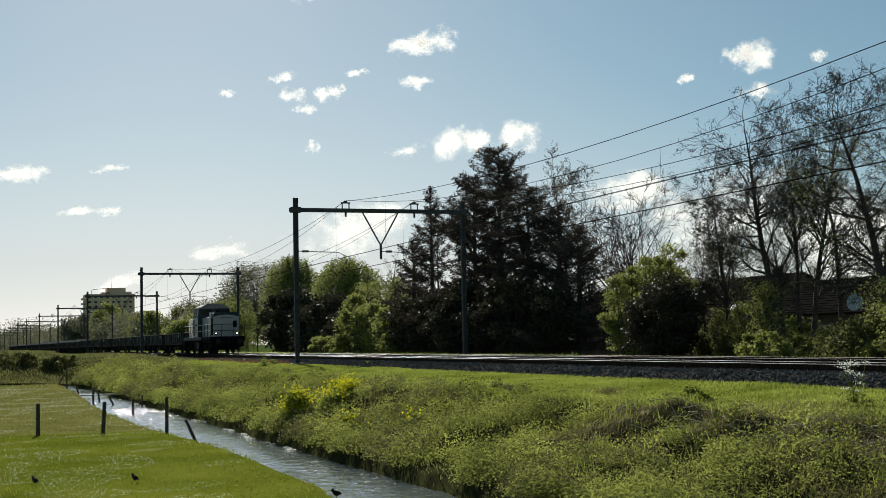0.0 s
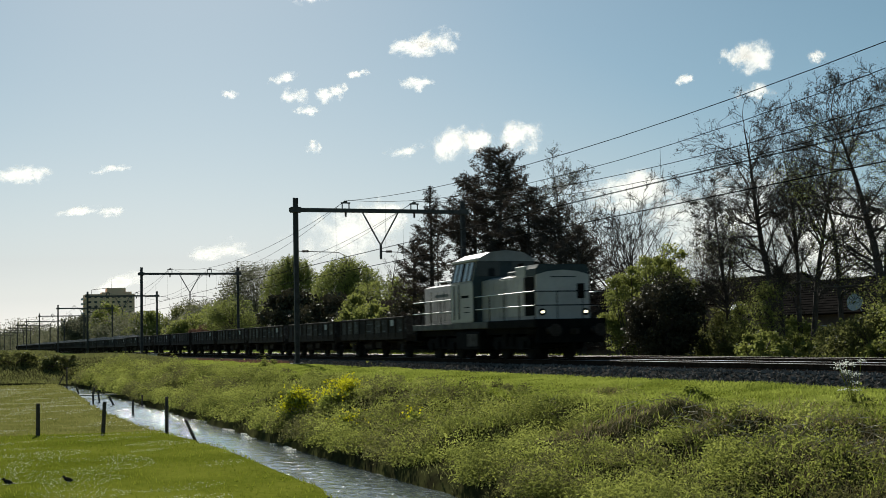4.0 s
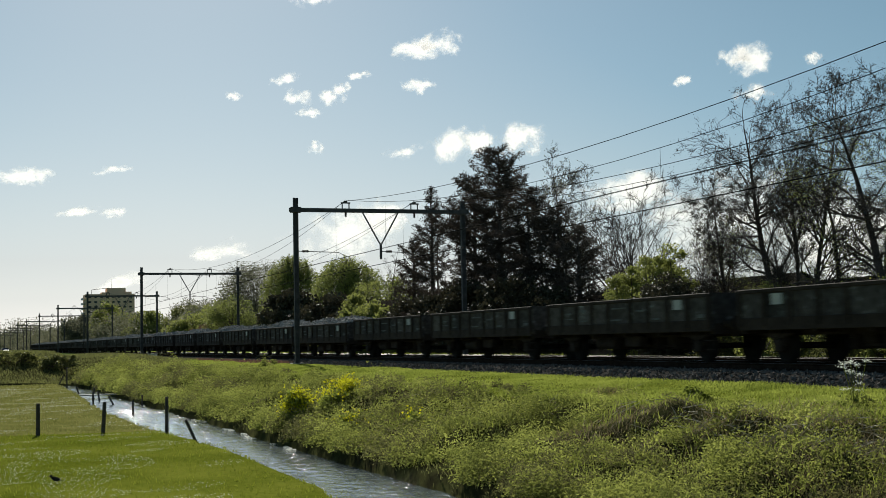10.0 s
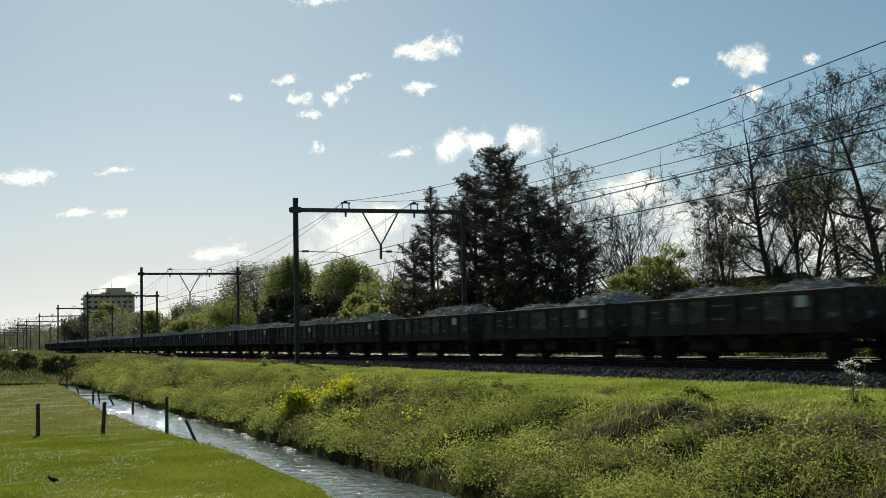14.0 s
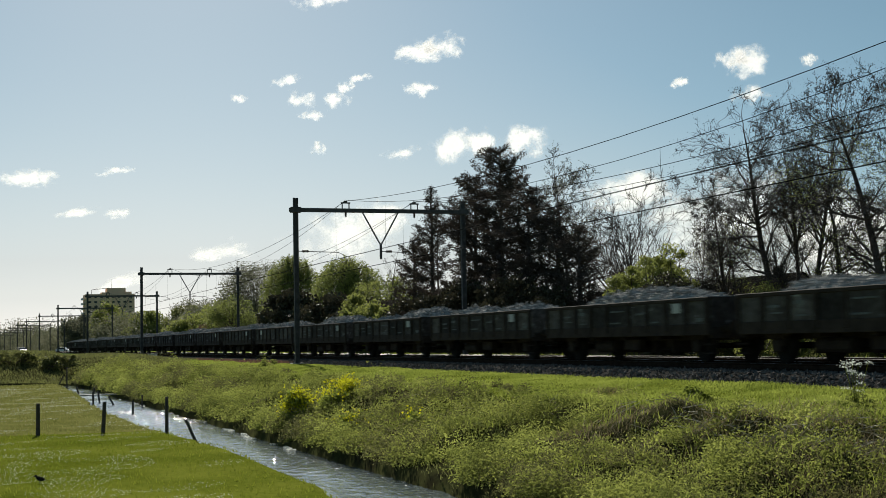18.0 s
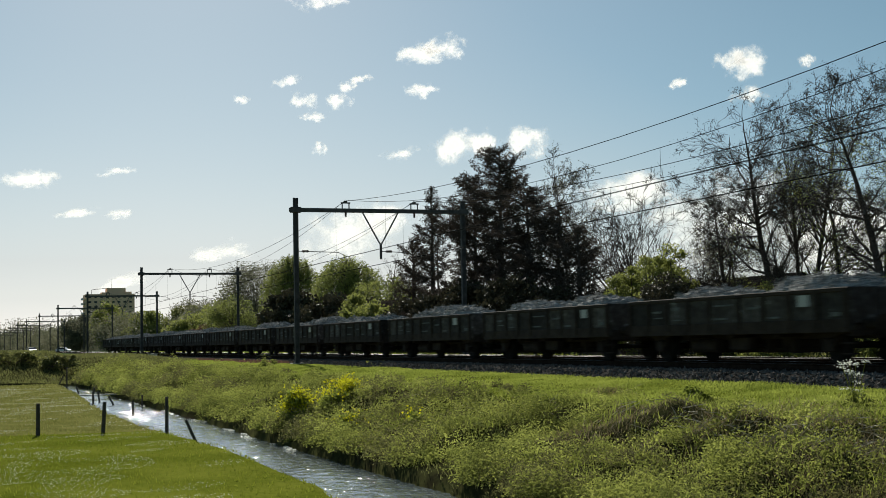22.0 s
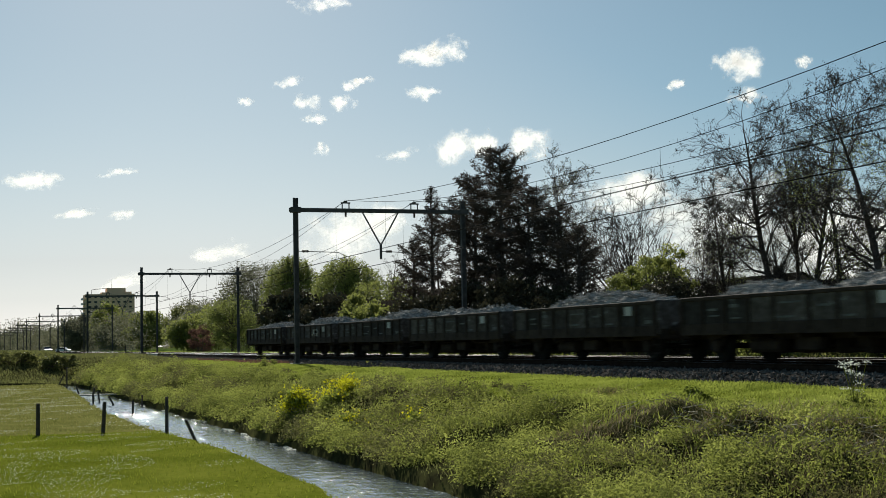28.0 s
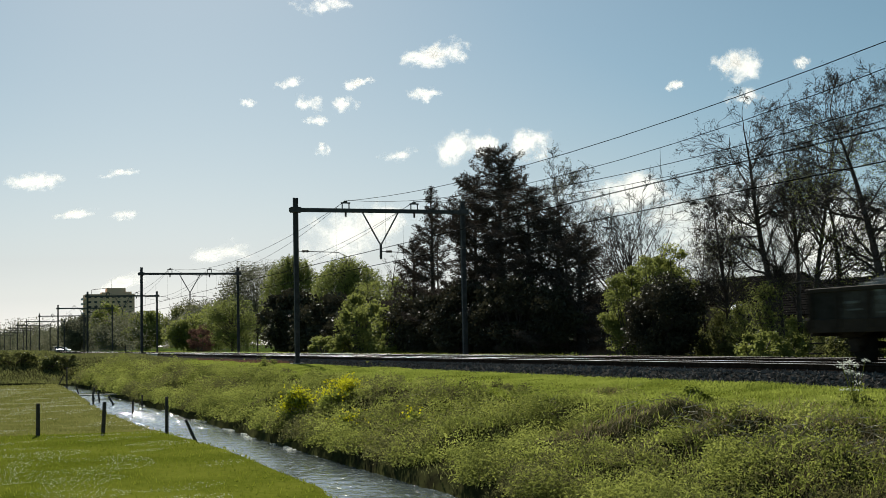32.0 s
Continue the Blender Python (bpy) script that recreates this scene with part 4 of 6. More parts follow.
def grow(rng, height, trunk_r, levels=5, limbs=20, spread=0.5, first=0.25, up=0.04, wander=0.13, rise=0.9, kids=0.86, twig=0.0062, fall=0.5):
    """Limb segments of a leafless tree, level by level: trunk, limbs, branches and twigs, each thinner than the last."""
    n = 14
    w = np.cumsum(rng.normal(size=(n, 3)) * 0.035, 0) + np.array([0, 0, 1.0])
    w /= np.linalg.norm(w, axis=1, keepdims=True)
    pts = np.concatenate([np.zeros((1, 3)), np.cumsum(w * height / n, 0)])
    rad = trunk_r * (1 - 0.95 * np.arange(n + 1) / n) + 0.012
    segs = [np.concatenate([pts[:-1], pts[1:], rad[:-1, None], rad[1:, None], np.zeros((n, 1))], 1)]
    q = np.sort(rng.uniform(first, 0.98, limbs))
    k = np.minimum((q * n).astype(int), n - 1)
    P = pts[k] + w[k] * ((q * n - k) * height / n)[:, None]
    a, tilt = rng.uniform(0, math.tau, limbs), rng.uniform(0.7, 1.3, limbs) * rise
    W = np.stack([np.cos(a) * np.sin(tilt), np.sin(a) * np.sin(tilt), np.cos(tilt)], 1)
    L = height * spread * rng.uniform(0.55, 1.0, limbs) * (1.0 - fall * q)
    R = np.maximum(rad[k] * 0.42, 0.014)
    P, W = np.concatenate([P, pts[-1:]]), np.concatenate([W, [[0.0, 0.05, 1.0]]])
    L, R = np.append(L, height * 0.13), np.append(R, rad[-1])
    for level in range(1, levels + 1):
        n = (0, 7, 5, 4, 3, 1)[level]
        nP, nW, nL, nR = [], [], [], []
        for i in range(n):
            W = W + rng.normal(size=W.shape) * wander * (0.7 if level == 1 else 1.0) + np.array([0, 0, up])
            W /= np.linalg.norm(W, axis=1, keepdims=True)
            Q = P + W * (L / n)[:, None]
            r0, r1 = R * (1 - 0.7 * i / n), R * (1 - 0.7 * (i + 1) / n)
            segs.append(np.concatenate([P, Q, r0[:, None], r1[:, None], np.full((len(P), 1), level)], 1))
            P = Q
            if level < levels and (i > 0 or level > 1):
                for _ in range(2):
                    m = rng.uniform(size=len(P)) < kids * 0.5
                    side = np.cross(W[m], rng.normal(size=(m.sum(), 3)))
                    side /= np.linalg.norm(side, axis=1, keepdims=True) + 1e-9
                    turn = rng.uniform(0.4, 1.0, (m.sum(), 1))
                    nP.append(P[m])
                    nW.append(W[m] * np.cos(turn) + side * np.sin(turn))
                    nL.append(L[m] * rng.uniform(0.32, 0.6, m.sum()) * (1.1 - 0.4 * i / n))
                    nR.append(np.maximum(r1[m] * 0.6, twig))
        if level < levels:
            P, W, L, R = np.concatenate(nP), np.concatenate(nW), np.concatenate(nL), np.concatenate(nR)
    return np.concatenate(segs)


def bare_tree(name, x, y, height, label, seed, trunk_r=0.2, leaves=0, leaf_mat=None, leaf_size=0.09, tilt=(0, 0), group="", **kw):
    rng = np.random.RandomState(seed)
    segs = grow(rng, height, trunk_r, **kw)
    t = thing(name, label, "tree", pose(x, y, float(ground_z(x, y)) - 0.1, tilt[0], tilt[1], 0), group)
    SWAY.append(t)
    thick = segs[segs[:, 8] <= 1][:, :8]
    fine = segs[segs[:, 8] > 1][:, :8]
    put("trunk", mesh_np("trunk", *tubes(thick, 7), M_BARK, None, True), t)
    put("branchwork", mesh_np("branchwork", *tubes(fine, 3), M_TWIG), t, "fine dark twigs")
    if leaves:
        ends = fine[:, 3:6]
        at = ends[rng.randint(0, len(ends), leaves)] + rng.normal(size=(leaves, 3)) * 0.16
        put("crown", mesh_np("crown", *leaf_quads(at, leaf_size, rng), leaf_mat or M_BUD), t, "sparse opening spring leaves")
    return t


def conifer(name, x, y, height, radius, label, seed, dense=1.0, droop=0.15, bare=0.06, gaps=0.2, power=0.8):
    """A trunk with tiers of boughs, each bough a spray of many short needle tufts."""
    rng = np.random.RandomState(seed)
    t = thing(name, label, "conifer", pose(x, y, float(ground_z(x, y)) - 0.1))
    trunk, boughs, at, ways = [], [], [], []
    n = 20
    for i in range(n):
        trunk.append((0, 0, height * i / n, 0.05 * math.sin(i), 0.05 * math.cos(i * 1.3), height * (i + 1) / n, 0.3 * (1 - i / n) + 0.03, 0.3 * (1 - (i + 1) / n) + 0.03))
    z = height * bare
    while z < height * 0.99:
        q = z / height
        reach = radius * (1 - q) ** power * rng.uniform(0.6, 1.2) + 0.18
        for _ in range(rng.randint(4, 7)):
            if rng.uniform() < gaps:
                continue
            a = rng.uniform(0, math.tau)
            L = reach * rng.uniform(0.6, 1.12)
            rise = rng.uniform(0.0, 0.4) + 0.6 * q
            m = max(4, int(L / 0.28))
            p = np.array([0, 0, z])
            w = np.array([math.cos(a), math.sin(a), rise])
            for k in range(m):
                w = w + np.array([0, 0, -droop * 0.3]) + rng.normal(size=3) * 0.07
                if k > m * 0.6:
                    w[2] += 0.2
                s = p + w / np.linalg.norm(w) * L / m
                boughs.append((*p, *s, 0.05 * (1 - k / m) + 0.008, 0.05 * (1 - (k + 1) / m) + 0.008))
                if k > m * 0.15:
                    c = int(40 * dense * min(1.0, L / 1.8) * (1.0 - 0.3 * k / m)) + 2
                    width = 0.13 + 0.34 * (1 - k / m) * min(1, L / 2.5)
                    pts = s + rng.normal(size=(c, 3)) * np.array([width, width, 0.11]) * 0.8
                    at.append(pts)
                p = s
        z += rng.uniform(0.26, 0.5) * (1.25 - 0.5 * q)
    at = np.concatenate(at)
    put("trunk", mesh_np("trunk", *tubes(trunk, 8), M_BARK, None, True), t)
    tagged(put("bough_framework", mesh_np("bough_framework", *tubes(boughs, 3), M_BARK), t), kind="stuff")
    SWAY.append(t)
    put("crown", mesh_np("crown", *leaf_quads(at, 0.055, rng, 0.4, 5.5), M_NEEDLE), t, "dense dark evergreen needles")
    return t


def lobes(rng, n, rx, ry, rz):
    """Uneven clump centres that fill an upright egg."""
    c = rng.normal(size=(n, 3))
    c /= np.linalg.norm(c, axis=1, keepdims=True)
    c *= rng.uniform(0.35, 1.0, (n, 1)) ** 0.5
    return c * np.array([rx, ry, rz * 0.5]) + np.array([0, 0, rz * 0.5])


def bush(name, x, y, rx, ry, rz, label, seed, material=None, leaves=5000, size=0.1, clumps=40, clump_r=0.4, kind_word="bush", group="", stems=14, base=0.0):
    """Stems and many leaf clumps with gaps between them."""
    rng = np.random.RandomState(seed)
    t = thing(name, label, kind_word, pose(x, y, float(ground_z(x, y)) - 0.05), group)
    c = lobes(rng, clumps, rx, ry, rz)
    c[:, 2] += base
    segs = []
    for q in c:
        root = np.array([q[0] * 0.25, q[1] * 0.25, 0])
        mid = root + (q - root) * 0.55 + rng.normal(size=3) * 0.1
        segs += [(*root, *mid, 0.05, 0.03), (*mid, *q, 0.03, 0.01)]
    put("stem", mesh_np("stem", *tubes(segs, 4), M_BARK), t)
    k = rng.randint(0, clumps, leaves)
    off = rng.normal(size=(leaves, 3))
    off /= np.linalg.norm(off, axis=1, keepdims=True)
    off *= (rng.uniform(0.1, 1.0, (leaves, 1)) ** 0.6) * (clump_r * rng.uniform(0.6, 1.3, clumps))[k][:, None]
    at = c[k] + off * np.array([1.15, 1.15, 0.8])
    at[:, 2] = np.maximum(at[:, 2], 0.04)
    put("crown", mesh_np("crown", *leaf_quads(at, size, rng), material or M_BUSH), t)
    return t


def leafy_tree(name, x, y, rx, ry, height, label, seed, material=None, leaves=6000, size=0.16, clumps=70, clump_r=0.8, base=0.25, trunk_r=0.18, twigs=True):
    rng = np.random.RandomState(seed)
    t = thing(name, label, "tree", pose(x, y, float(ground_z(x, y)) - 0.1))
    c = lobes(rng, clumps, rx, ry, height * (1 - base))
    c[:, 2] += height * base
    segs = [(0, 0, 0, 0, 0, height * 0.75, trunk_r, trunk_r * 0.35)]
    for q in c:
        root = np.array([0, 0, min(height * 0.7, q[2] * rng.uniform(0.4, 0.75))])
        mid = root + (q - root) * 0.5 + rng.normal(size=3) * 0.2
        segs += [(*root, *mid, trunk_r * 0.35, trunk_r * 0.2), (*mid, *q, trunk_r * 0.2, 0.02)]
        for _ in range(8 if twigs else 0):
            w = rng.normal(size=3) * clump_r * 0.8
            segs.append((*q, *(q + w + np.array([0, 0, 0.25])), 0.018, 0.006))
    put("trunk", mesh_np("trunk", *tubes(segs, 4), M_BARK), t)
    k = rng.randint(0, clumps, leaves)
    off = np.clip(rng.normal(size=(leaves, 3)), -1.5, 1.5) * (clump_r * rng.uniform(0.35, 0.8, clumps))[k][:, None]
    put("crown", mesh_np("crown", *leaf_quads(c[k] + off, size, rng), material or M_SPRING), t, "fresh spring leaves")
    return t


def willow(x, y, rx, ry, height, label, seed, strands=620, leaves=28, trunk_r=0.3):
    """A dome of limbs from which long leafy strands hang."""
    rng = np.random.RandomState(seed)
    t = thing("willow_tree", label, "tree", pose(x, y, float(ground_z(x, y)) - 0.1))
    a, q = rng.uniform(0, math.tau, strands), rng.uniform(0, 1, strands) ** 0.6
    bump = 1 + 0.12 * np.sin(a * 3 + seed) + 0.07 * np.sin(a * 7 + q * 5)
    top = np.stack([np.cos(a) * q * rx * bump, np.sin(a) * q * ry * bump, height * (0.55 + 0.45 * np.sqrt(1 - 0.9 * q * q)) * rng.uniform(0.93, 1.02, strands)], 1)
    segs = [(0, 0, 0, 0, 0, height * 0.45, trunk_r, trunk_r * 0.7)]
    for p in top[::3]:
        mid = p * np.array([0.45, 0.45, 0]) + np.array([0, 0, height * 0.45 + (p[2] - height * 0.45) * 0.75])
        segs += [(0, 0, height * 0.42, *mid, trunk_r * 0.3, trunk_r * 0.16), (*mid, *p, trunk_r * 0.16, 0.02)]
    put("trunk", mesh_np("trunk", *tubes(segs, 4), M_BARK), t)
    length = height * rng.uniform(0.16, 0.5, strands)
    k = np.repeat(np.arange(strands), leaves)
    f = rng.uniform(0, 1, len(k))
    at = top[k] + np.stack([np.cos(a[k]) * 0.5 * f, np.sin(a[k]) * 0.5 * f, -length[k] * f], 1) + rng.normal(size=(len(k), 3)) * np.array([0.14, 0.14, 0.1])
    put("crown", mesh_np("crown", *leaf_quads(at, 0.15, rng, 0.0, 2.2), M_WILLOW), t, "hanging yellow-green strands of young leaves")
    return t


EVERGREEN = "tall dense dark evergreen conifer behind the track"
conifer("conifer", -89.5, 36.5, 15.0, 5.2, EVERGREEN, 21, 1.0, power=0.45, gaps=0.32)
conifer("conifer", -93.3, 36.0, 13.4, 5.0, EVERGREEN, 22, 1.0, power=0.45, gaps=0.32)
conifer("conifer", -82.2, 35.5, 11.4, 5.4, "broad dark evergreen conifer behind the track", 27, 0.9, power=0.55, gaps=0.32)
conifer("conifer", -78.6, 36.0, 10.0, 5.2, "broad dark evergreen conifer behind the track", 28, 0.9, power=0.55, gaps=0.32)
conifer("conifer", -74.6, 35.5, 8.4, 4.8, "low broad dark evergreen conifer behind the track", 25, 0.8, power=0.75, gaps=0.32)
conifer("pine_tree", -108.7, 38.0, 14.9, 4.8, "slender dark pine with layered boughs", 23, 0.85, droop=0.05, gaps=0.34, power=0.85)
conifer("pine_tree", -112.2, 37.5, 10.6, 4.2, "smaller dark pine with layered boughs", 29, 0.85, droop=0.05, gaps=0.34, power=0.7)
THICKET = "dark evergreen thicket at the foot of the conifers"
bush("evergreen_bush", -78.0, 33.0, 7.0, 2.0, 4.9, THICKET, 24, M_DARKBUSH, 17000, 0.17, 90, 0.75)
bush("evergreen_bush", -88.0, 33.0, 6.5, 2.0, 5.2, THICKET, 26, M_DARKBUSH, 17000, 0.17, 90, 0.75)
bush("evergreen_bush", -98.0, 33.5, 6.0, 2.0, 4.8, THICKET, 20, M_DARKBUSH, 15000, 0.17, 90, 0.75)

GB = "bare trees behind the track"
bare_tree("alder_tree", -52.1, 34.6, 11.0, "tall bare alder with a leaning trunk and spreading twiggy crown", 31, 0.21, 8000, M_CATKIN, 0.032, (5, 0), GB, limbs=36, spread=0.33, first=0.34, rise=1.15, up=0.035, wander=0.22, kids=0.92, twig=0.0095, fall=0.1)
bare_tree("alder_tree", -56.7, 35.0, 8.2, "bare alder with a low twiggy crown", 34, 0.14, 7000, M_CATKIN, 0.032, (4, 0), GB, limbs=30, spread=0.32, first=0.3, rise=1.15, up=0.03, wander=0.22, kids=0.92, twig=0.0095, fall=0.2)
upswept = bare_tree("alder_tree", -50.6, 35.3, 11.0, "tall slender tree with upswept bare branches", 32, 0.14, 2600, M_BUD, 0.03, (1, 0), GB, limbs=30, spread=0.34, first=0.25, rise=0.55, kids=0.88, twig=0.009, fall=0.35)
bare_tree("alder_tree", -42.9, 33.6, 10.1, "tall dark alder with dense clumps of twigs", 33, 0.22, 9000, M_CATKIN, 0.034, (7, 0), GB, limbs=30, spread=0.33, first=0.3, rise=1.2, up=0.03, wander=0.24, kids=0.94, twig=0.0095, fall=0.05)
green = bare_tree("alder_tree", -47.6, 34.5, 9.2, "tree with wisps of opening yellow-green leaves", 36, 0.13, 4200, M_SPRING, 0.045, (2, 0), GB, limbs=26, spread=0.3, first=0.26, rise=1.15, up=0.03, wander=0.2, kids=0.88, twig=0.0085, fall=0.2)
for src, x, y, rx, turn, size in ((upswept, -52.9, 36.3, -3, 75, 0.95), (green, -45.2, 35.2, 1, 200, 0.9), (upswept, -40.9, 34.4, -1, 170, 0.86), (green, -59.6, 37.0, 0, 40, 0.75), (upswept, -50.0, 33.4, 3, 120, 0.6), (upswept, -57.6, 34.0, -4, 250, 0.55)):
    twin = copy_thing(src, pose(x, y, float(ground_z(x, y)) - 0.1, rx, 0, turn))
    twin.scale = (size, size, size)
    SWAY.append(twin)
bare_tree("sapling", -60.5, 37.0, 7.0, "young tree with brown-green buds", 38, 0.1, 4200, M_BUD, 0.05, (0, 0), GB, limbs=20, spread=0.5)
bare_tree("bare_tree", -99.4, 52.0, 9.0, "round bare tree with open crown", 41, 0.34, levels=4, limbs=26, spread=1.0, first=0.12, rise=0.7, up=0.05, wander=0.09, kids=0.97, twig=0.02, fall=0.3)
bare_tree("bare_tree", -103.0, 47.8, 15.4, "slim tree with budding twigs behind the conifers", 42, 0.18, 3800, M_BUD, 0.07, limbs=40, spread=0.26, first=0.45, rise=1.1, twig=0.014, fall=0.2)
bare_tree("bare_tree", -159.5, 50.0, 12.0, "bare tree beside the pines", 43, 0.2, limbs=22, spread=0.4)
bare_tree("bare_tree", -124.0, 44.0, 13.4, "slim bare tree behind the pines", 44, 0.15, limbs=20, spread=0.25)

young = bare_tree("sapling", -49.6, 32.6, 3.0, "young tree in opening leaf behind the track", 39, 0.05, 2600, M_SPRING, 0.055, (0, 0), GB, levels=4, limbs=24, spread=0.5, first=0.1)
for x, y, turn, size in ((-40.4, 31.2, 240, 0.9), (-52.4, 33.0, 30, 0.8)):
    twin = copy_thing(young, pose(x, y, float(ground_z(x, y)) - 0.1, 0, 0, turn))
    twin.scale = (size, size, size)
    SWAY.append(twin)
bush("green_bush", -62.0, 32.6, 2.2, 1.4, 5.2, "tall yellow-green bush in young leaf behind the track", 51, M_SPRING, 15000, 0.085, 60, 0.5)
bush("green_bush", -58.6, 32.6, 2.0, 1.3, 5.5, "tall yellow-green bush in young leaf behind the track", 50, M_SPRING, 9000, 0.085, 50, 0.45, base=0.4)
bush("evergreen_bush", -56.0, 30.9, 2.2, 1.5, 4.2, "dense dark evergreen bush beside the track", 52, M_DARKBUSH, 17000, 0.1, 70, 0.55)
bush("low_bush", -46.6, 30.0, 1.7, 0.9, 1.4, "low yellow-green bush beside the track", 53, M_SPRING, 3500, 0.09, 30, 0.3)
UNDER = "dark green undergrowth behind the track"
for i, (x, y, rx, rz) in enumerate(((-52.5, 33.5, 2.2, 1.5), (-49.2, 35.0, 2.2, 1.3), (-43.6, 32.2, 2.4, 1.7), (-41.4, 31.4, 2.2, 2.1), (-38.6, 31.0, 2.4, 2.3), (-35.6, 31.0, 2.2, 2.2), (-66.5, 36.5, 2.8, 2.0), (-54.6, 36.5, 2.6, 2.4), (-58.6, 35.4, 2.0, 2.9), (-55.6, 34.0, 2.0, 2.0), (-52.8, 34.8, 1.8, 1.7))):
    bush("undergrowth_bush", x, y, rx, 1.1, rz, UNDER, 150 + i, M_SPRING if i % 3 == 1 else M_BUSH, 5000, 0.09, 46, 0.42, group="undergrowth")
bush("green_bush", -113.0, 33.0, 4.6, 2.0, 5.4, "yellow-green shrubs in young leaf behind the track", 54, M_SPRING, 9000, 0.16, 60, 0.75)
bush("green_bush", -104.5, 33.0, 3.6, 1.6, 4.2, "yellow-green shrubs in young leaf behind the track", 55, M_SPRING, 8000, 0.15, 60, 0.7)
bush("low_bush", -118.0, 31.0, 5.5, 1.0, 2.0, "low yellow-green bush beside the track", 56, M_SPRING, 5000, 0.14, 40, 0.4)
FRESH = "broad tree in fresh yellow-green leaf"
willow(-190.0, 53.0, 7.0, 5.0, 14.2, "broad weeping willow in fresh yellow-green leaf", 61)
willow(-232.0, 55.0, 6.0, 5.0, 17.2, "tall weeping willow in fresh yellow-green leaf", 68)
leafy_tree("green_tree", -163.0, 51.0, 6.0, 5.0, 9.4, FRESH, 168, M_SPRING, 11000, 0.17, 100, 1.2)
leafy_tree("green_tree", -285.0, 60.0, 12.0, 8.0, 19.0, "broad tree with thin spring foliage", 69, M_BUD, 30000, 0.18, 190, 1.8)
leafy_tree("green_tree", -214.0, 41.0, 4.5, 4.0, 9.2, "rounded tree in yellow-green leaf beside the line", 170, M_WILLOW, 12000, 0.15, 80, 1.0, 0.1)
bush("copper_bush", -297.0, 50.0, 3.4, 3.0, 6.0, "reddish-brown budding shrub beside the line", 171, M_RUSTWEED, 6000, 0.16, 50, 0.8)
bush("dark_bush", -190.0, 45.0, 7.0, 4.0, 9.2, "dark evergreen thicket beside the line", 63, M_DARKBUSH, 10000, 0.38, 70, 1.4)
bush("dark_bush", -163.0, 43.0, 6.0, 4.0, 7.6, "dark evergreen thicket beside the line", 64, M_DARKBUSH, 9000, 0.33, 70, 1.2)
bush("dark_bush", -143.0, 42.0, 6.0, 4.0, 6.6, "dark evergreen thicket beside the line", 164, M_DARKBUSH, 9000, 0.3, 70, 1.1)
leafy_tree("green_tree", -335.0, 64.0, 10.0, 8.0, 13.0, FRESH, 65, M_SPRING, 14000, 0.4, 80, 1.8, 0.1)
leafy_tree("green_tree", -360.0, 60.0, 9.0, 8.0, 9.5, FRESH, 165, M_SPRING, 12000, 0.4, 80, 1.7, 0.05)
leafy_tree("bare_grey_tree", -420.0, 72.0, 11.0, 8.0, 15.5, "distant bare grey tree with thin crown", 166, M_BUD, 7000, 0.3, 70, 2.2)
leafy_tree("bare_grey_tree", -470.0, 76.0, 12.0, 8.0, 17.0, "distant bare grey tree with thin crown", 167, M_BUD, 7000, 0.3, 70, 2.2)
leafy_tree("dark_tree", -440.0, 70.0, 8.0, 7.0, 14.0, "distant dark rounded tree", 168, M_BUSH, 9000, 0.45, 60, 2.0, 0.1)
leafy_tree("green_tree", -560.0, 72.0, 9.0, 9.0, 15.5, "distant round tree in young leaf", 66, M_SPRING, 10000, 0.55, 60, 2.2, 0.05)
leafy_tree("green_tree", -590.0, 62.0, 8.0, 8.0, 20.0, "distant tall tree in young leaf", 67, M_SPRING, 10000, 0.55, 60, 2.4, 0.1)
leafy_tree("green_tree", -640.0, 52.0, 10.0, 10.0, 16.0, "distant tall tree in young leaf", 169, M_BUD, 10000, 0.55, 60, 2.6, 0.05)

# the wooded belt that closes the distance
rng = np.random.RandomState(80)
V = []
for i in range(190):
    x = -rng.uniform(330, 2300)
    y = 58 + rng.uniform(0, 1) ** 2 * 130 + max(0, -x - 700) * 0.012
    h = rng.uniform(9, 17) * (1.0 if x > -900 else 1.25)
    c = lobes(rng, 26, h * 0.55, h * 0.55, h * 0.95) + np.array([x, y, -0.5])
    k = rng.randint(0, 26, 900)
    V.append(c[k] + np.clip(rng.normal(size=(900, 3)), -1.15, 1.15) * h * 0.13)
for i in range(110):
    x = -rng.uniform(900, 2300)
    y = 36 + rng.uniform(0, 1) * 110
    h = rng.uniform(14, 25)
    c = lobes(rng, 26, h * 0.5, h * 0.5, h * 0.95) + np.array([x, y, -0.5])
    V.append(c[rng.randint(0, 26, 900)] + np.clip(rng.normal(size=(900, 3)), -1.15, 1.15) * h * 0.12)
for i in range(120):
    x, y = -rng.uniform(20, 300), rng.uniform(70, 150)
    h = rng.uniform(3, 4.6)
    c = lobes(rng, 20, h * 0.7, h * 0.7, h) + np.array([x, y, -0.8])
    V.append(c[rng.randint(0, 20, 300)] + rng.normal(size=(300, 3)) * h * 0.12)
V = np.concatenate(V)
far_woods = put("far_woods", mesh_np("far_woods", *leaf_quads(V, 0.16 + np.abs(V[:, 0]) * 0.00045, rng), M_BUD))
tagged(far_woods, "hazy belt of distant spring woods along the line", "woods", kind="stuff")

# low ivy and grass verge beyond the far track
vx = rng.uniform(-260, -20, 18000)
vy = 27.6 + rng.uniform(0, 1, 18000) ** 1.5 * 9
vp = np.stack([vx, vy, ground_z(vx, vy)], 1)
far_verge = put("verge_grass", mesh_np("verge_grass", *blades(vp, 0.35, 0.05 + np.abs(vx) * 0.0003, rng, 0.8), M_GRASS))
tagged(far_verge, "rough green grass beyond the far track", "grass", kind="stuff")


